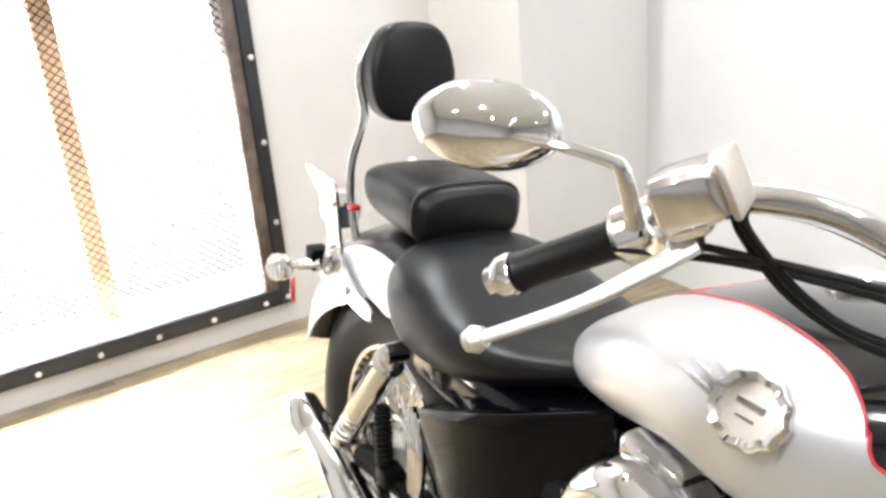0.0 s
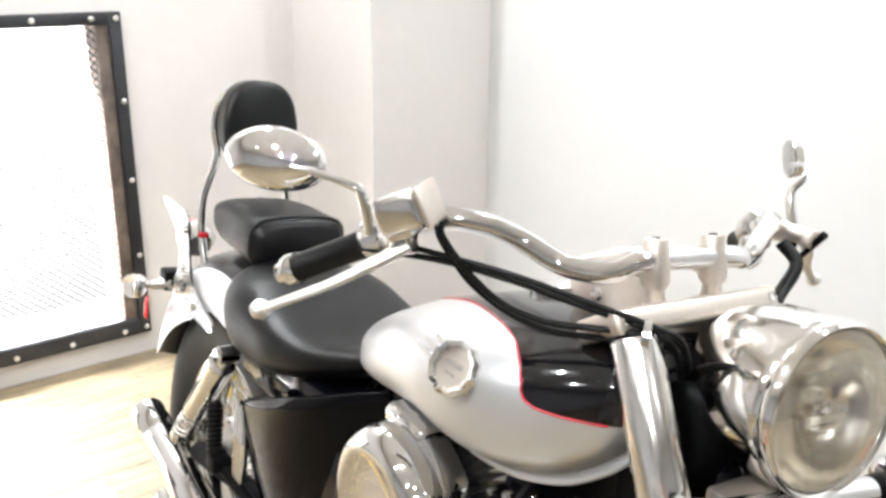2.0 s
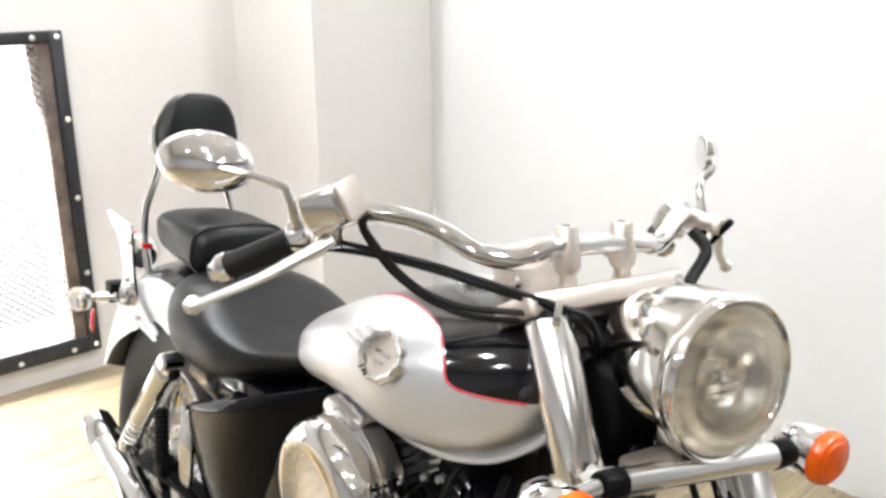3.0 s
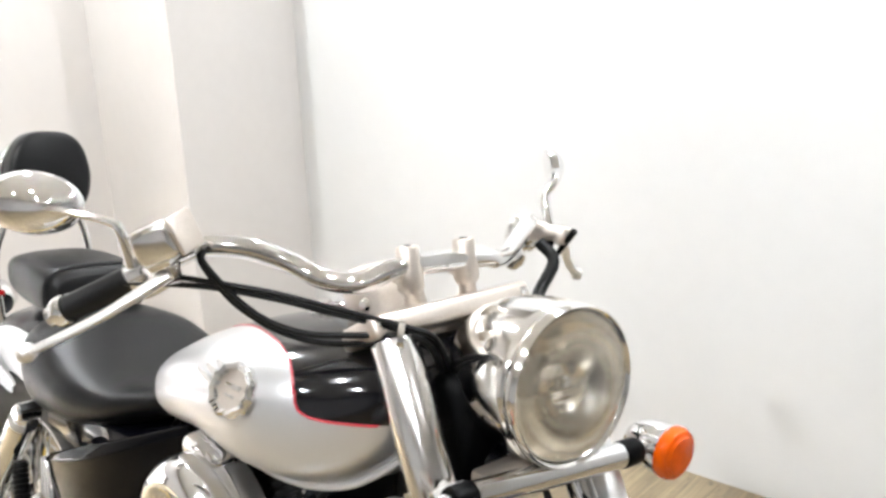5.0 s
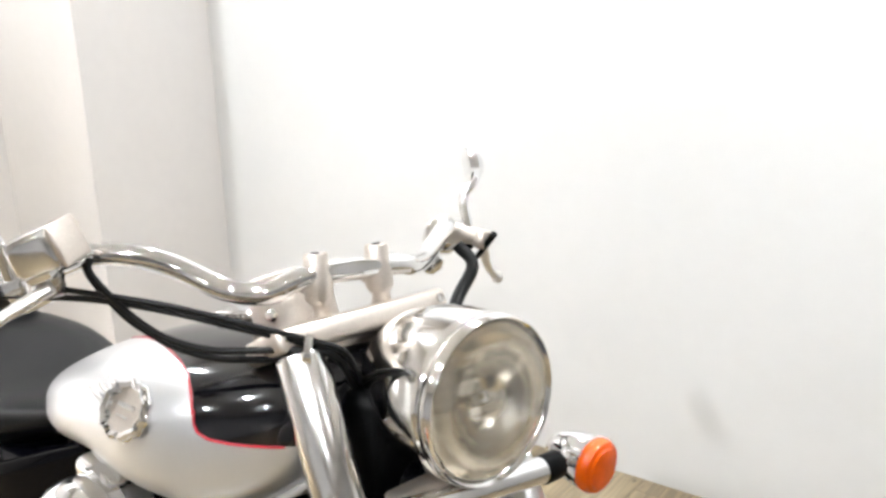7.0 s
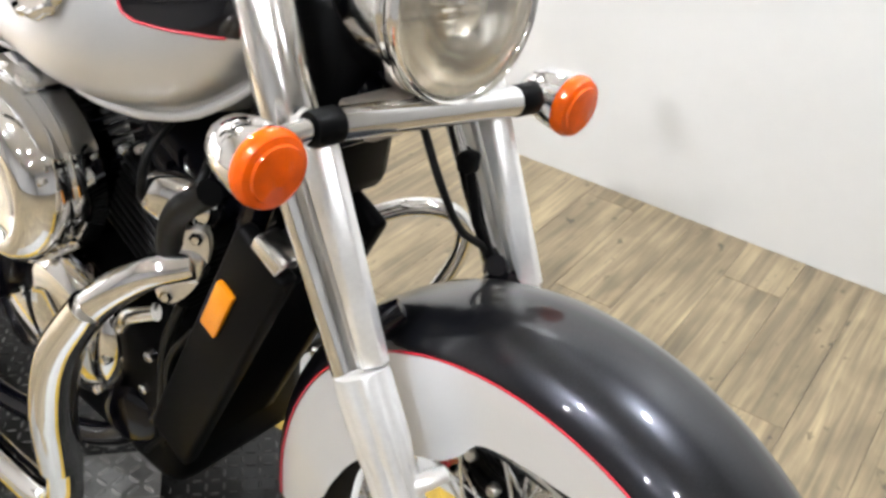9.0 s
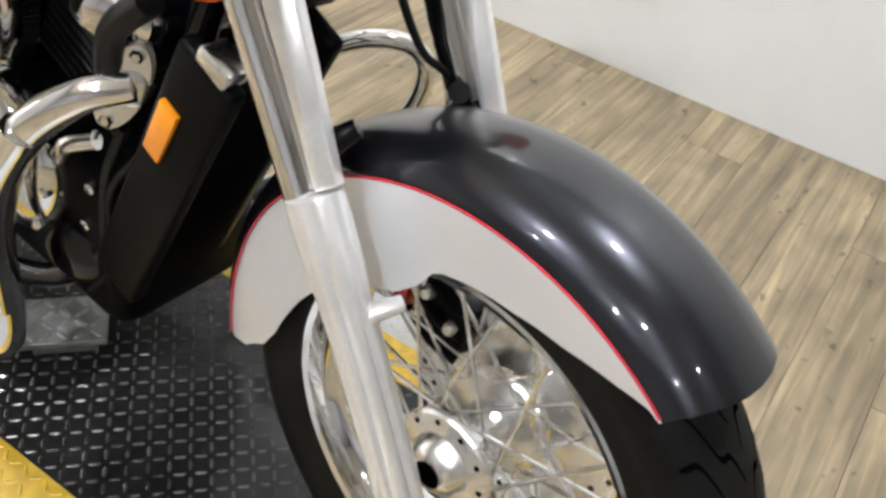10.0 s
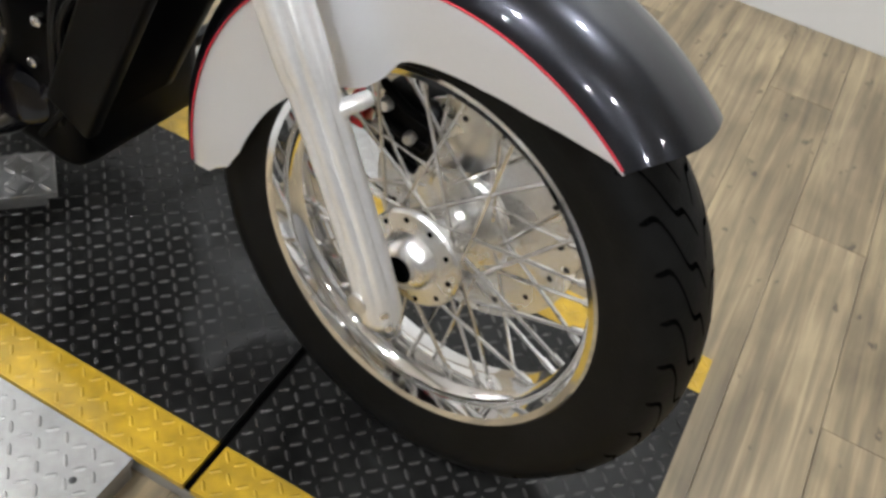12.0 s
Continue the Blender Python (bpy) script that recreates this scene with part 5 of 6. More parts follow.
def rear_fender():
    cross = [(0.0, 0.398), (0.03, 0.396), (0.058, 0.389), (0.080, 0.378), (0.098, 0.362), (0.106, 0.346)]
    n = 56
    a0, a1 = 62.0, 170.0
    bm = bmesh.new()
    rows = []
    for i in range(n + 1):
        u = i / n
        ang = a0 + (a1 - a0) * u
        rin = float(np.interp(ang, [62, 83, 99, 112, 126, 140, 151, 168, 170], [0.300, 0.265, 0.272, 0.262, 0.260, 0.278, 0.300, 0.335, 0.345]))
        half = cross + [(0.108, 0.346 + (rin - 0.346) * s) for s in (0.33, 0.66, 1.0)]
        line = [(-y, r) for y, r in reversed(half[1:])] + half
        row = []
        for y, r in line:
            bulge = 7.0 * (1 - (abs(y) / 0.108) ** 2)
            aa = radians(ang + bulge * max(0, 1 - (1 - u) * 6))
            row.append(Vector((RAXLE.x + r * math.cos(aa), y, RAXLE.z + r * math.sin(aa))))
        rows.append(row)
    m = len(rows[0])
    vr = [[bm.verts.new(p) for p in r] for r in rows]
    for a, b in zip(vr[:-1], vr[1:]):
        for k in range(m - 1):
            bm.faces.new((a[k], a[k + 1], b[k + 1], b[k])).material_index = 0 if 4 <= k < m - 5 else 1
    bmesh.ops.recalc_face_normals(bm, faces=bm.faces)
    bmesh.ops.solidify(bm, geom=list(bm.faces), thickness=0.003)
    return part("rear_fender", bm, [graphite_paint, silver_paint], bike, "silver rear fender with a dark crown", matrix=BODY, sharp=50)


rfender = rear_fender()
for s in (-1, 1):
    # chrome side plate of the backrest, swept up to the tail
    outline = [(-1.818, 0.768), (-1.800, 0.778), (-1.740, 0.776), (-1.675, 0.772), (-1.655, 0.740), (-1.640, 0.680), (-1.615, 0.630), (-1.560, 0.600), (-1.500, 0.585), (-1.500, 0.560), (-1.570, 0.562),
               (-1.640, 0.560), (-1.700, 0.548), (-1.722, 0.566), (-1.716, 0.604), (-1.700, 0.640), (-1.702, 0.676), (-1.725, 0.716), (-1.765, 0.742)]
    loop = [Vector((x, 0, zz)) for x, zz in outline]
    loop = [(p.x, p.z) for p in curve_points(loop + [loop[0]], 3)[:-1]]
    bm = bmesh.new()
    lo = [bm.verts.new((x, s * 0.112, zz)) for x, zz in loop]
    hi = [bm.verts.new((x, s * 0.118, zz)) for x, zz in loop]
    bm.faces.new(lo), bm.faces.new(hi)
    for k in range(len(loop)):
        n = (k + 1) % len(loop)
        bm.faces.new((lo[k], lo[n], hi[n], hi[k]))
    plate = part("side_plate", bm, chrome, bike, "polished chrome backrest side plate", matrix=BODY, sharp=30)
    for x, zz in ((-1.690, 0.590), (-1.600, 0.583), (-1.672, 0.650), (-1.668, 0.735)):
        lathe_part("plate_bolt", [(0, 0.006), (0.005, 0.006), (0.008, 0.003), (0.009, -0.001)], chrome_dull, plate, "", (x, s * 0.118, zz), (0, s, 0), 12)
    # folded turn signal stalk, its lamp and a reflector
    bm = bmesh.new()
    add_lathe(bm, [(0.011, 0), (0.0125, 0.002), (0.0125, 0.046), (0.009, 0.050), (0.009, 0.075), (0.0, 0.075)], axis_matrix((-1.755, s * 0.106, 0.583), (-0.55, s * 0.8, -0.16)), 18)
    stalk = part("signal_stalk", bm, chrome_dull, bike, "turn signal stalk", matrix=BODY)
    bm = bmesh.new()
    add_box(bm, (-1.795, min(s * 0.085, s * 0.125), 0.566), (-1.752, max(s * 0.085, s * 0.125), 0.612), 0.005)
    part("stalk_block", bm, black_plastic, stalk, "black rubber mounting block")
    c = Vector((-1.800, s * 0.172, 0.567))
    bm = bmesh.new()
    add_lathe(bm, [(0.009, -0.024), (0.018, -0.019), (0.025, -0.011), (0.0275, 0.0), (0.0265, 0.003)], axis_matrix(c, (-0.4, s, 0.0)), 24)
    part("signal_cup", bm, chrome, stalk, "chrome signal cup")
    bm = bmesh.new()
    add_lathe(bm, [(0.0265, 0.002), (0.0285, 0.008), (0.026, 0.020), (0.017, 0.029), (0.0, 0.033)], axis_matrix(c, (-0.4, s, 0.0)), 24)
    part("signal_lens", bm, clear_bulb, stalk, "clear signal lens")
    bm = bmesh.new()
    vs = add_lathe(bm, [(0.0, 0.006), (0.8, 0.005), (1.0, 0.001), (1.0, -0.004), (0.0, -0.004)], None, 20)
    for v in vs:
        v.co = axis_matrix((-1.835, s * 0.135, 0.500), (-0.35, s, 0.0)) @ Vector((v.co.x * 0.018, v.co.y * 0.029, v.co.z))
    part("side_reflector", bm, red_lens, rfender, "oval red reflector")
bm = bmesh.new()
add_lathe(bm, [(0.0, -0.02), (0.030, -0.018), (0.044, 0.0), (0.046, 0.030), (0.042, 0.036)], axis_matrix((-1.890, 0, 0.640), (-1, 0, 0.25)), 28)
tail = part("tail_lamp", bm, chrome, bike, "chrome tail lamp housing", matrix=BODY)
lathe_part("lens", [(0.043, 0.034), (0.040, 0.046), (0.02, 0.054), (0, 0.056)], red_lens, tail, "red lens", (-1.890, 0, 0.640), (-1, 0, 0.25), 28)
box_part("rear_marker", (-1.655, -0.098, 0.724), (-1.636, -0.076, 0.735), red_lens, bike, "small red marker behind the seat", 0.004, matrix=BODY)
# shock absorbers
for s in (-1, 1):
    top, low = Vector((-1.300, s * 0.165, 0.598)), Vector((-1.486, s * 0.168, 0.345))
    d = low - top
    bm = bmesh.new()
    add_tube(bm, [top, top + d * 0.08, top + d * 0.10, top + d * 0.66, top + d * 0.68], [0.016, 0.018, 0.027, 0.025, 0.019], 24)
    shock = part("shock_absorber", bm, chrome, bike, "chrome rear shock absorber with a covered spring", matrix=BODY)
    coil = []
    for k in range(90):
        u = k / 89
        a = 2 * math.pi * 5 * u
        base = top + d * (0.66 + 0.28 * u)
        n1 = Vector((0, 1, 0))
        n2 = d.normalized().cross(n1)
        coil.append(base + 0.019 * (math.cos(a) * n1 + math.sin(a) * n2))
    bm = bmesh.new()
    add_tube(bm, coil, 0.0045, 8)
    part("spring", bm, chrome_dull, shock, "exposed coil spring")
    lathe_part("top_mount", [(0, 0.012), (0.012, 0.012), (0.017, 0.006), (0.018, -0.03)], chrome, shock, "", top + Vector((0, s * 0.012, 0)), (0, s, 0), 20)
    lathe_part("lower_mount", [(0, 0.012), (0.010, 0.012), (0.018, 0.005), (0.018, -0.03)], chrome_dull, shock, "", low + Vector((0, s * 0.008, 0)), (0, s, 0), 16)
# swing arm and folded passenger pegs
bm = bmesh.new()
for s in (-1, 1):
    add_tube(bm, [(-1.02, s * 0.11, 0.335), (-1.30, s * 0.12, 0.330), (-1.485, s * 0.125, 0.300)], 0.022, 12)
part("swing_arm", bm, matt_black, bike, "black swing arm", matrix=BODY)
for s in (-1, 1):
    ribs = [(0.0, 0.0), (0.012, 0.0)]
    for k in range(10):
        ribs += [(0.0125, 0.004 + k * 0.0095), (0.0155, 0.006 + k * 0.0095), (0.0155, 0.010 + k * 0.0095), (0.0125, 0.0115 + k * 0.0095)]
    bm = bmesh.new()
    add_lathe(bm, ribs + [(0.0, 0.100)], axis_matrix((-1.330, s * 0.168, 0.490), (0.22, s * 0.02, -1)), 20)
    peg = part("passenger_peg", bm, rubber, bike, "folded ribbed black rubber footpeg", matrix=BODY)
    bm = bmesh.new()
    add_box(bm, (-1.315, s * 0.165 - 0.02, 0.365), (-1.275, s * 0.165 + 0.02, 0.396), 0.006)
    add_tube(bm, [(-1.295, s * 0.16, 0.375), (-1.20, s * 0.14, 0.34), (-1.10, s * 0.12, 0.34)], 0.012, 10)
    part("peg_bracket", bm, matt_black, peg, "black peg bracket")
    # ribbed chrome hanger plate behind the peg
    bm = bmesh.new()
    for k in range(3):
        add_tube(bm, curve_points([(-1.262 + 0.014 * k, s * 0.150, 0.520 - 0.004 * k), (-1.240 + 0.014 * k, s * 0.158, 0.470), (-1.236 + 0.014 * k, s * 0.158, 0.415), (-1.248 + 0.012 * k, s * 0.150, 0.375)], 4), 0.0085, 10)
    part("peg_hanger", bm, chrome, peg, "ribbed chrome peg hanger")

# ---- side covers, frame and engine ----
for s in (-1, 1):
    # swept panel: top edge, then lower rows to a rounded point
    bm = bmesh.new()
    n, rows_n = 18, 12
    rings = []
    for j in range(rows_n + 1):
        v = j / rows_n
        row = []
        for i in range(n + 1):
            u = i / n
            x = -1.212 + 0.345 * u
            ztop = 0.544 + 0.156 * u
            depth = 0.235 * math.sin(math.pi * (0.10 + 0.84 * u)) ** 0.6 + 0.01
            yy = s * (0.150 + 0.030 * math.sin(math.pi * (0.15 + 0.6 * u)) - 0.075 * u ** 2.5 - 0.030 * v ** 2)
            row.append(Vector((x + 0.02 * v * (u - 0.5), yy, ztop - depth * v)))
        rings.append(row)
    add_loft(bm, rings, caps=False, closed=False)
    # rolled top edge that turns inwards
    add_loft(bm, [rings[0], [p + Vector((0, -s * 0.005, 0.005)) for p in rings[0]], [p + Vector((0, -s * 0.022, 0.005)) for p in rings[0]]], caps=False, closed=False)
    bmesh.ops.remove_doubles(bm, verts=bm.verts, dist=1e-5)
    bmesh.ops.recalc_face_normals(bm, faces=bm.faces)
    bmesh.ops.solidify(bm, geom=list(bm.faces), thickness=0.004)
    part("side_cover", bm, cover_black, bike, "glossy dark side cover", matrix=BODY, sharp=60)
bm = bmesh.new()
for s in (-1, 1):
    add_tube(bm, curve_points([(-0.430, s * 0.02, 0.900), (-0.60, s * 0.04, 0.80), (-0.85, s * 0.05, 0.69), (-1.10, s * 0.09, 0.600), (-1.36, s * 0.09, 0.585)], 6), 0.019, 14)
    add_tube(bm, curve_points([(-0.405, s * 0.03, 0.860), (-0.430, s * 0.035, 0.72), (-0.520, s * 0.035, 0.42), (-0.62, s * 0.040, 0.24), (-0.74, s * 0.050, 0.150), (-0.95, s * 0.08, 0.115), (-1.10, s * 0.11, 0.20), (-1.12, s * 0.13, 0.45), (-1.10, s * 0.12, 0.60)], 7), 0.0185, 14)
part("frame", bm, black_paint, bike, "glossy black steel frame", matrix=BODY)
box_part("seat_base", (-1.34, -0.120, 0.540), (-0.93, 0.120, 0.640), black_paint, bike, "black under-seat tray", 0.02, matrix=BODY)
box_part("battery_box", (-1.12, -0.130, 0.335), (-0.86, 0.130, 0.590), black_paint, bike, "black battery box", 0.02, matrix=BODY)
# steering head
tube_part("steering_head", [fork_at(0.58, 0, -0.03), fork_at(0.76, 0, -0.03)], 0.034, black_paint, bike, "black steering head", 20, STEER)
box_part("neck_cover", (-0.455, -0.062, 0.70), (-0.345, 0.062, 0.925), black_plastic, bike, "black plastic neck cover", 0.02, matrix=BODY)

hung = set(bike.children)

fin_metal = material("fin_metal", (0.005, 0.005, 0.005), 0.4, 0.0, Specular_IOR_Level=0.12, wear=0.2)
# cylinders: finned barrels, front one leaning forward, rear one back
for lean, foot, name in ((26, Vector((-0.652, 0, 0.455)), "front_cylinder"), (-26, Vector((-0.830, 0, 0.42)), "rear_cylinder")):
    m = Matrix.Translation(foot) @ pose(0, 0, 0, 0, lean, 0)
    bm = bmesh.new()
    add_lathe(bm, [(0.0, 0.0), (0.060, 0.0), (0.060, 0.20), (0.0, 0.20)], m, 28)
    cyl = part(name, bm, black_paint, bike, "black finned engine cylinder")
    for k in range(10):
        zf = 0.035 + k * 0.0155
        bm = bmesh.new()
        add_box(bm, (-0.085, -0.088, zf), (0.085, 0.088, zf + 0.0055), 0.002, m, 1)
        part("fin", bm, fin_metal if lean > 0 else black_paint, cyl)
    bm = bmesh.new()
    add_box(bm, (-0.080, -0.085, 0.195), (0.080, 0.085, 0.250), 0.018, m, 3)
    add_box(bm, (-0.060, -0.098, 0.205), (0.060, 0.098, 0.240), 0.012, m, 3)
    part("cylinder_head", bm, black_paint, cyl, "")
    for s in (-1, 1):
        bm = bmesh.new()
        vs = add_lathe(bm, [(1.0, 0.0), (0.97, 0.008), (0.8, 0.016), (0.4, 0.020), (0.0, 0.021)], None, 32)
        for v in vs:
            v.co = m @ axis_matrix((0.03, s * 0.098, 0.222), (0.25, s, 0.25)) @ (pose(0, 0, 0, 0, 0, 25) @ Vector((v.co.x * 0.058, v.co.y * 0.034, v.co.z)))
        part("head_cover", bm, chrome, cyl, "polished chrome head cover")
    for k in range(2):
        tube_part("plug_lead", [m @ Vector((0.02 - 0.05 * k, -0.095, 0.19)), m @ Vector((0.05 - 0.05 * k, -0.125, 0.205)), m @ Vector((0.06 - 0.08 * k, -0.115, 0.26)), m @ Vector((0.02 - 0.06 * k, -0.06, 0.30))], 0.0055, rubber, cyl, "black plug lead", 10)
    for sx, sz in ((0.065, 0.228), (-0.045, 0.228), (0.07, 0.200), (-0.07, 0.200)):
        lathe_part("head_bolt", [(0, 0.008), (0.005, 0.008), (0.0075, 0.005), (0.008, -0.004)], chrome, cyl, "", m @ Vector((sx, -0.100, sz)), (0, -1, 0.1), 8)
tube_part("coolant_elbow", [(-0.560, -0.118, 0.47), (-0.590, -0.135, 0.455), (-0.620, -0.132, 0.42)], 0.012, chrome_dull, bike, "dull chrome coolant elbow", 14)
for p in ((-0.565, -0.128, 0.40), (-0.585, -0.128, 0.33), (-0.60, -0.128, 0.26)):
    lathe_part("case_bolt", [(0, 0.008), (0.005, 0.008), (0.008, 0.005), (0.009, -0.006)], chrome_dull, bike, "bright case bolt", p, (0.1, -1, 0), 8)
# crankcase
bm = bmesh.new()
add_box(bm, (-1.02, -0.125, 0.150), (-0.535, 0.125, 0.430), 0.035, None, 3)
part("crankcase", bm, matt_black, bike, "black engine crankcase")
for s in (-1, 1):
    bm = bmesh.new()
    add_lathe(bm, [(0.112, 0.0), (0.114, 0.018), (0.106, 0.034), (0.085, 0.044), (0.06, 0.047), (0.052, 0.041), (0.0, 0.043)], axis_matrix((-0.735, s * 0.120, 0.365), (0, s, 0)), 48)
    cover = part("clutch_cover" if s < 0 else "generator_cover", bm, chrome, bike, "round polished engine cover")
    for k in range(8):
        a = 2 * math.pi * k / 8
        lathe_part("cover_bolt", [(0, 0.008), (0.005, 0.008), (0.0065, 0.005), (0.0065, -0.006)], chrome_dull, cover, "", (-0.735 + 0.104 * math.cos(a), s * 0.152, 0.365 + 0.104 * math.sin(a)), (0, s, 0), 8)
    bm = bmesh.new()
    add_lathe(bm, [(0.070, 0.0), (0.072, 0.015), (0.06, 0.028), (0.0, 0.032)], axis_matrix((-0.900, s * 0.120, 0.285), (0, s, 0)), 36)
    part("oil_cover", bm, chrome, bike, "small polished engine cover")

# air cleaner with its dished chrome cover
AC = Vector((-0.735, -0.165, 0.617))
am = axis_matrix(AC, (0.02, -1, 0.05))
bm = bmesh.new()
vs = add_lathe(bm, [(0.88, -0.035), (0.98, -0.030), (1.0, -0.010), (1.0, 0.008), (0.985, 0.012), (0.985, 0.018), (1.0, 0.020), (0.99, 0.036), (0.94, 0.052), (0.84, 0.063), (0.72, 0.068), (0.66, 0.066), (0.60, 0.060), (0.3, 0.058), (0.0, 0.058)], None, 64)
for v in vs:
    v.co = am @ Vector((v.co.x * 0.117, v.co.y * 0.114, v.co.z))
aircl = part("air_cleaner", bm, chrome, bike, "oval polished chrome air cleaner cover", sharp=40)
bm = bmesh.new()
add_tube(bm, curve_points([(-0.745, -0.170, 0.705), (-0.745, -0.12, 0.71), (-0.75, -0.04, 0.70)], 4), 0.036, 20)
add_box(bm, (-0.80, -0.175, 0.70), (-0.70, -0.10, 0.742), 0.014, None, 3)
part("intake", bm, chrome, aircl, "chrome intake")
for k in range(5):
    a = radians(72 * k + 20)
    p = am @ Vector((0.108 * math.cos(a), 0.105 * math.sin(a), 0.044))
    lathe_part("cover_bolt", [(0, 0.006), (0.005, 0.006), (0.007, 0.002), (0.007, -0.006)], chrome_dull, aircl, "", p, (0, -1, 0.05), 8)

# radiator with its shroud and side reflectors
bm = bmesh.new()
rd = Matrix.Translation((-0.436, 0, 0.468)) @ pose(0, 0, 0, 0, 25, 0)
add_box(bm, (-0.030, -0.128, -0.200), (0.026, 0.010, 0.215), 0.010, rd, 3)
rad = part("radiator", bm, matt_black, bike, "tall matt black radiator")
for cy in (-0.128, 0.012):
    bm = bmesh.new()
    add_box(bm, (-0.042, cy - 0.012, -0.210), (0.040 if cy < 0 else 0.028, cy + 0.012, 0.238), 0.008, rd, 3)
    part("radiator_shroud", bm, black_plastic, rad, "black plastic radiator shroud")
bm = bmesh.new()
zig = []
for k in range(81):
    zz = -0.190 + 0.395 * k / 80
    zig.append([rd @ Vector((0.0275 if k % 2 else 0.0305, y, zz)) for y in (-0.114, -0.002)])
add_loft(bm, zig, caps=False, closed=False)
part("radiator_core", bm, matt_black, rad, "", smooth=False)
bm = bmesh.new()
add_box(bm, (-0.030, -0.147, 0.075), (-0.002, -0.139, 0.158), 0.003, rd)
part("side_reflector", bm, amber, rad, "amber reflector")
bm = bmesh.new()
add_box(bm, (-0.012, -0.146, 0.242), (0.030, -0.114, 0.262), 0.004, rd)
part("shroud_tab", bm, chrome_dull, rad, "")

# exhausts
HEADER_F = [(-0.490, -0.110, 0.577), (-0.525, -0.150, 0.562), (-0.585, -0.185, 0.500), (-0.640, -0.205, 0.400), (-0.664, -0.214, 0.290), (-0.660, -0.218, 0.190), (-0.668, -0.224, 0.120), (-0.725, -0.230, 0.086), (-0.90, -0.240, 0.086), (-1.10, -0.255, 0.095), (-1.24, -0.265, 0.100)]
tube_part("front_exhaust_pipe", HEADER_F, [0.019, 0.021, 0.024, 0.026, 0.026, 0.026, 0.026, 0.026, 0.026, 0.026, 0.026], chrome, bike, "chrome front exhaust header", 22, None, 7)
tube_part("heat_shield", [(x, y - 0.007, zz + 0.002) for x, y, zz in HEADER_F[2:6]], [0.024, 0.029, 0.030, 0.027], chrome, bike, "chrome heat shield", 22, None, 7)
HEADER_R = [(-0.830, -0.110, 0.545), (-0.860, -0.165, 0.520), (-0.915, -0.205, 0.475), (-1.010, -0.232, 0.385), (-1.090, -0.252, 0.305), (-1.140, -0.264, 0.255), (-1.185, -0.268, 0.228), (-1.240, -0.268, 0.226)]
tube_part("rear_exhaust_pipe", HEADER_R, 0.026, chrome, bike, "chrome rear exhaust header", 22, None, 7)
for a, b, nm in (((-1.22, -0.268, 0.225), (-1.705, -0.270, 0.310), "upper"), ((-1.20, -0.268, 0.098), (-1.610, -0.262, 0.128), "lower")):
    a, b = Vector(a), Vector(b)
    d = (b - a)
    L = d.length
    bm = bmesh.new()
    add_lathe(bm, [(0.026, 0.0), (0.0275, 0.004), (0.037, 0.05), (0.039, 0.09), (0.039, L * 0.80), (0.038, L * 0.82), (0.040, L * 0.83), (0.040, L), (0.0365, L), (0.0365, L - 0.06), (0.0, L - 0.062)], axis_matrix(a, d), 40)
    muf = part("muffler", bm, chrome, bike, "long chrome muffler with an open end", sharp=40)
    bm = bmesh.new()
    add_lathe(bm, [(0.0400, 0.11), (0.0412, 0.112), (0.0412, 0.126), (0.0400, 0.128)], axis_matrix(a, d), 40)
    part("muffler_clamp", bm, chrome_dull, muf, "")
bm = bmesh.new()
add_lathe(bm, [(0.0, 0.004), (0.021, 0.004), (0.024, 0.002), (0.024, -0.006), (0.0, -0.006)], axis_matrix((-0.492, -0.114, 0.576), (0.62, -0.75, 0.1)), 24)
fl = part("exhaust_flange", bm, chrome_dull, bike, "oval exhaust flange with two nuts")
bm = bmesh.new()
fm = axis_matrix((-0.498, -0.118, 0.575), (0.62, -0.75, 0.10))
vs = add_lathe(bm, [(0.0, 0.004), (0.95, 0.004), (1.0, 0.0), (1.0, -0.006), (0.0, -0.006)], None, 32)
for v in vs:
    v.co = fm @ (pose(0, 0, 0, 0, 0, 66) @ Vector((v.co.x * 0.058, v.co.y * 0.026, v.co.z)))
part("flange_plate", bm, alloy, fl, "")
for sg in (-1, 1):
    p = fm @ (pose(0, 0, 0, 0, 0, 66) @ Vector((sg * 0.044, 0, 0.0)))
    lathe_part("flange_nut", [(0, 0.014), (0.005, 0.014), (0.0085, 0.010), (0.0085, 0.0)], chrome_dull, fl, "", p, (0.60, -0.75, 0.15), 6)
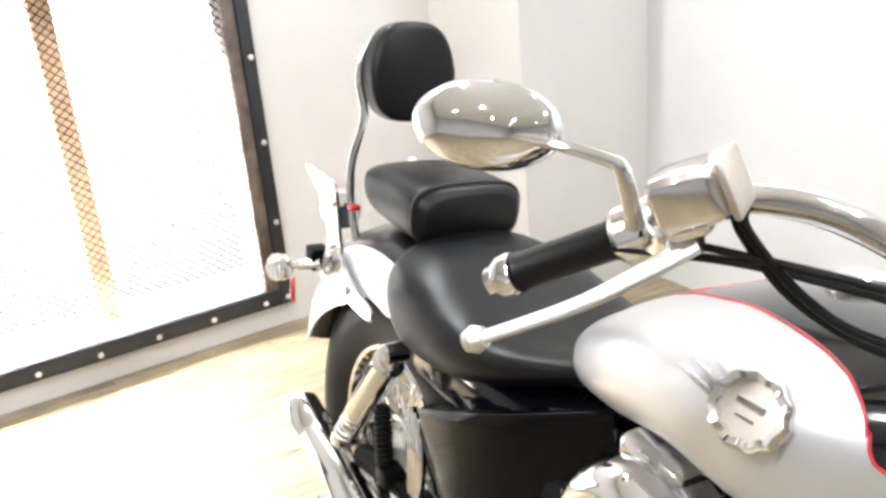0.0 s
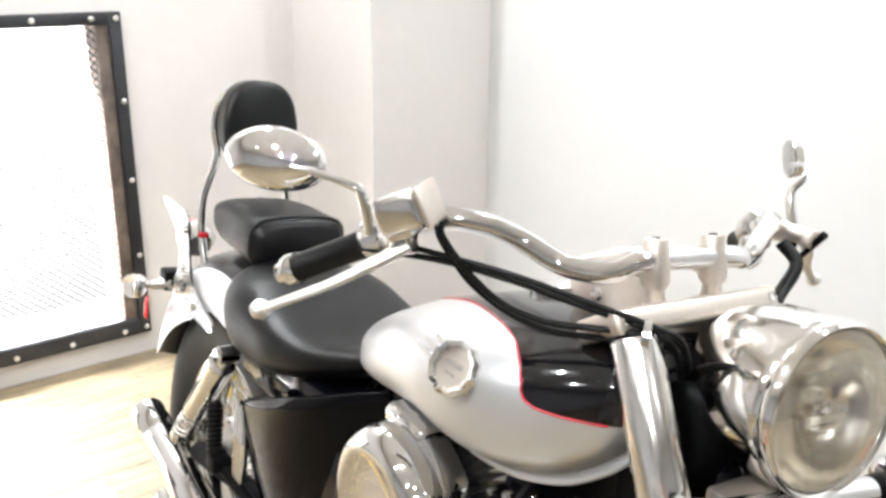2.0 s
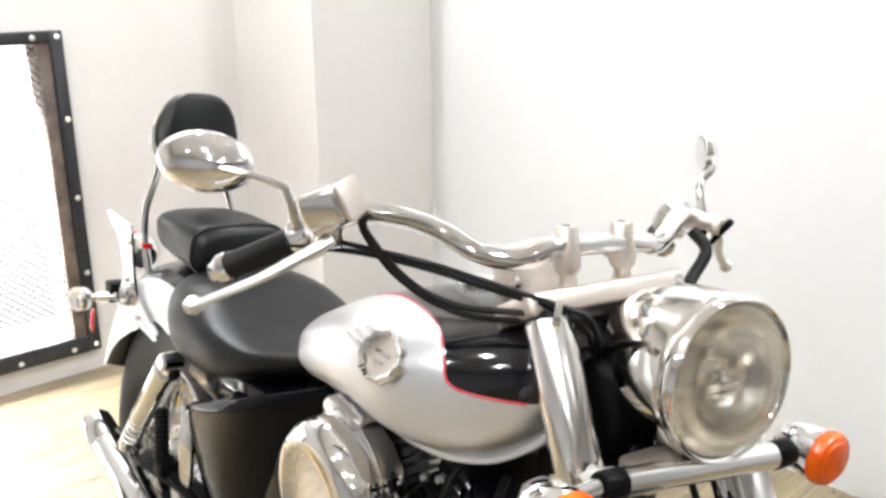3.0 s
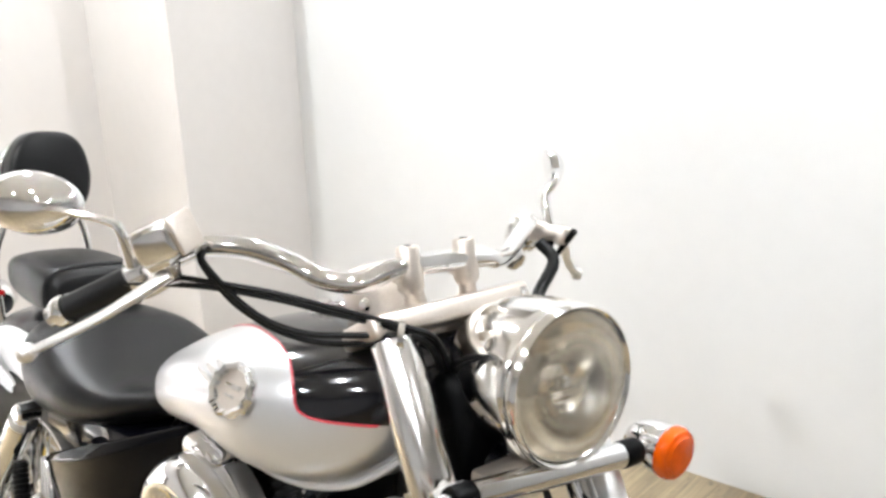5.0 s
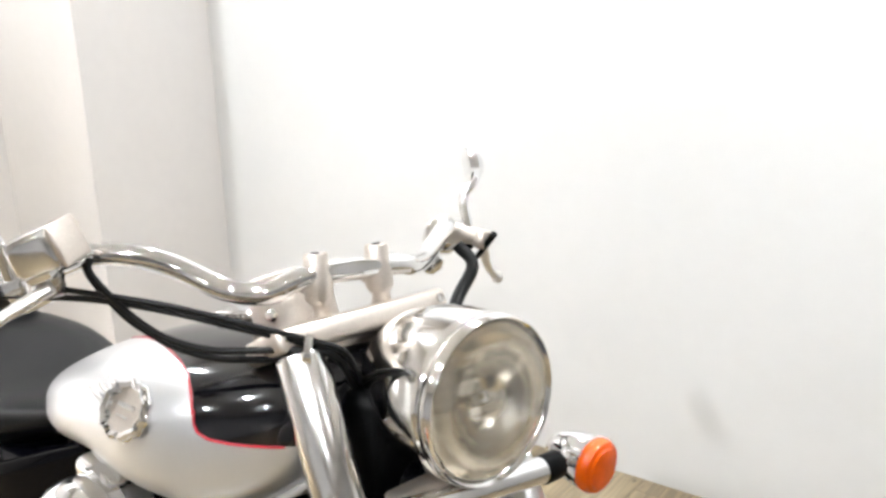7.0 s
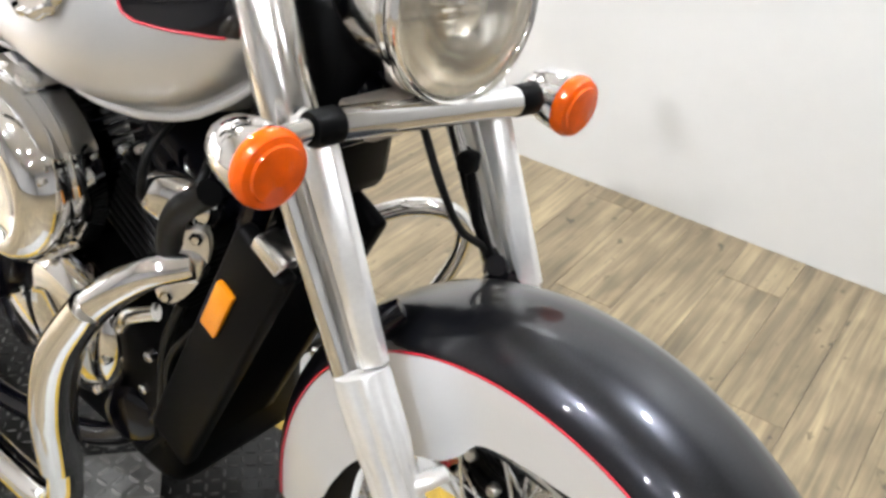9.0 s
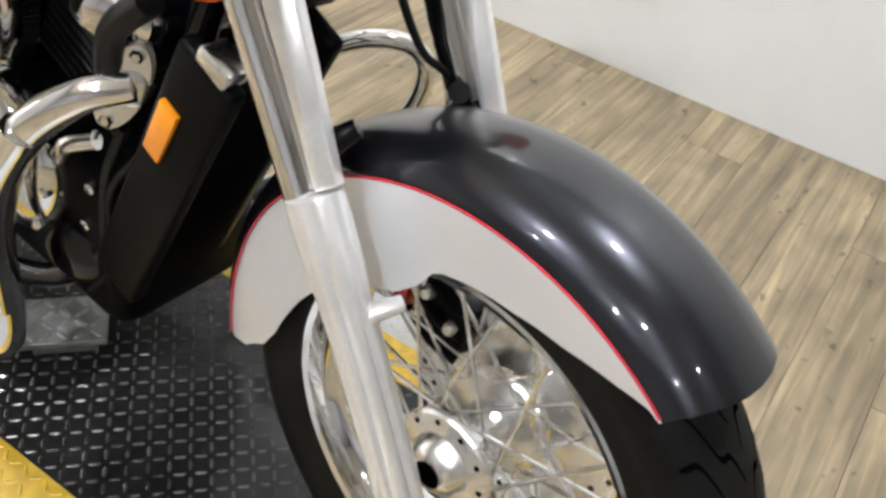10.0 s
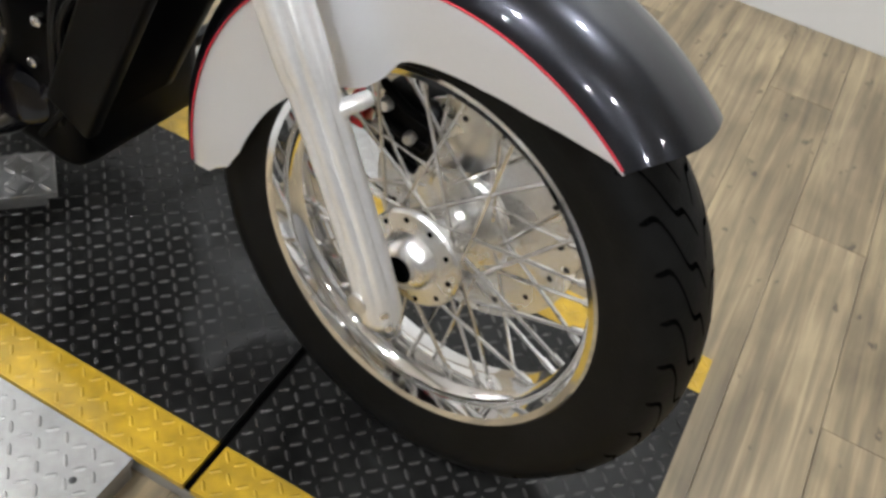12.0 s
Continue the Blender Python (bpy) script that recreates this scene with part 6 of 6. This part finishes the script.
# muffler hanger and brake linkage beside the lower frame
bm = bmesh.new()
add_box(bm, (-1.42, -0.222, 0.185), (-1.10, -0.205, 0.215), 0.005)
add_tube(bm, [(-1.00, -0.19, 0.24), (-1.45, -0.20, 0.30)], 0.007, 10)
add_tube(bm, [(-1.42, -0.21, 0.20), (-1.55, -0.17, 0.32)], 0.010, 10)
part("muffler_hanger", bm, matt_black, bike, "black muffler hanger")
# horn cover, hoses and wiring behind the radiator
for path, r in (([(-0.50, -0.120, 0.52), (-0.53, -0.128, 0.44), (-0.55, -0.125, 0.34), (-0.56, -0.12, 0.24)], 0.007), ([(-0.47, -0.125, 0.50), (-0.52, -0.132, 0.42), (-0.53, -0.13, 0.30), (-0.60, -0.125, 0.20)], 0.005), ([(-0.44, -0.12, 0.70), (-0.50, -0.125, 0.64), (-0.52, -0.12, 0.55)], 0.016)):
    tube_part("hose", path, r, rubber, bike, "black rubber hose", 10)
bm = bmesh.new()
add_lathe(bm, [(0.0, 0.010), (0.030, 0.012), (0.042, 0.006), (0.046, -0.004), (0.040, -0.020), (0, -0.022)], axis_matrix((-0.616, -0.132, 0.260), (0.35, -0.9, 0.1)), 32)
part("horn_cover", bm, black_paint, bike, "round glossy black horn cover")
# chrome engine guard on the far side
tube_part("engine_guard", [(-0.492, 0.115, 0.524), (-0.477, 0.160, 0.539), (-0.442, 0.215, 0.554), (-0.407, 0.262, 0.544), (-0.392, 0.280, 0.504), (-0.407, 0.272, 0.434), (-0.442, 0.235, 0.344), (-0.477, 0.170, 0.254), (-0.512, 0.120, 0.204)], 0.0135, chrome, bike, "chrome tubular engine guard", 16, None, 7)
# side stand stub and far footpeg
tube_part("far_footpeg", [(-0.64, 0.12, 0.20), (-0.62, 0.20, 0.205), (-0.60, 0.30, 0.21)], 0.014, rubber, bike, "black rubber footpeg", 14)
tube_part("shift_linkage", [(-0.56, 0.15, 0.255), (-0.50, 0.20, 0.235), (-0.44, 0.24, 0.215)], 0.007, chrome, bike, "", 10)

# the engine, exhausts and radiator sit in the frame at one common angle
for ob in bike.children:
    if ob not in hung:
        ob.matrix_basis = ENGINE

floor_planks()
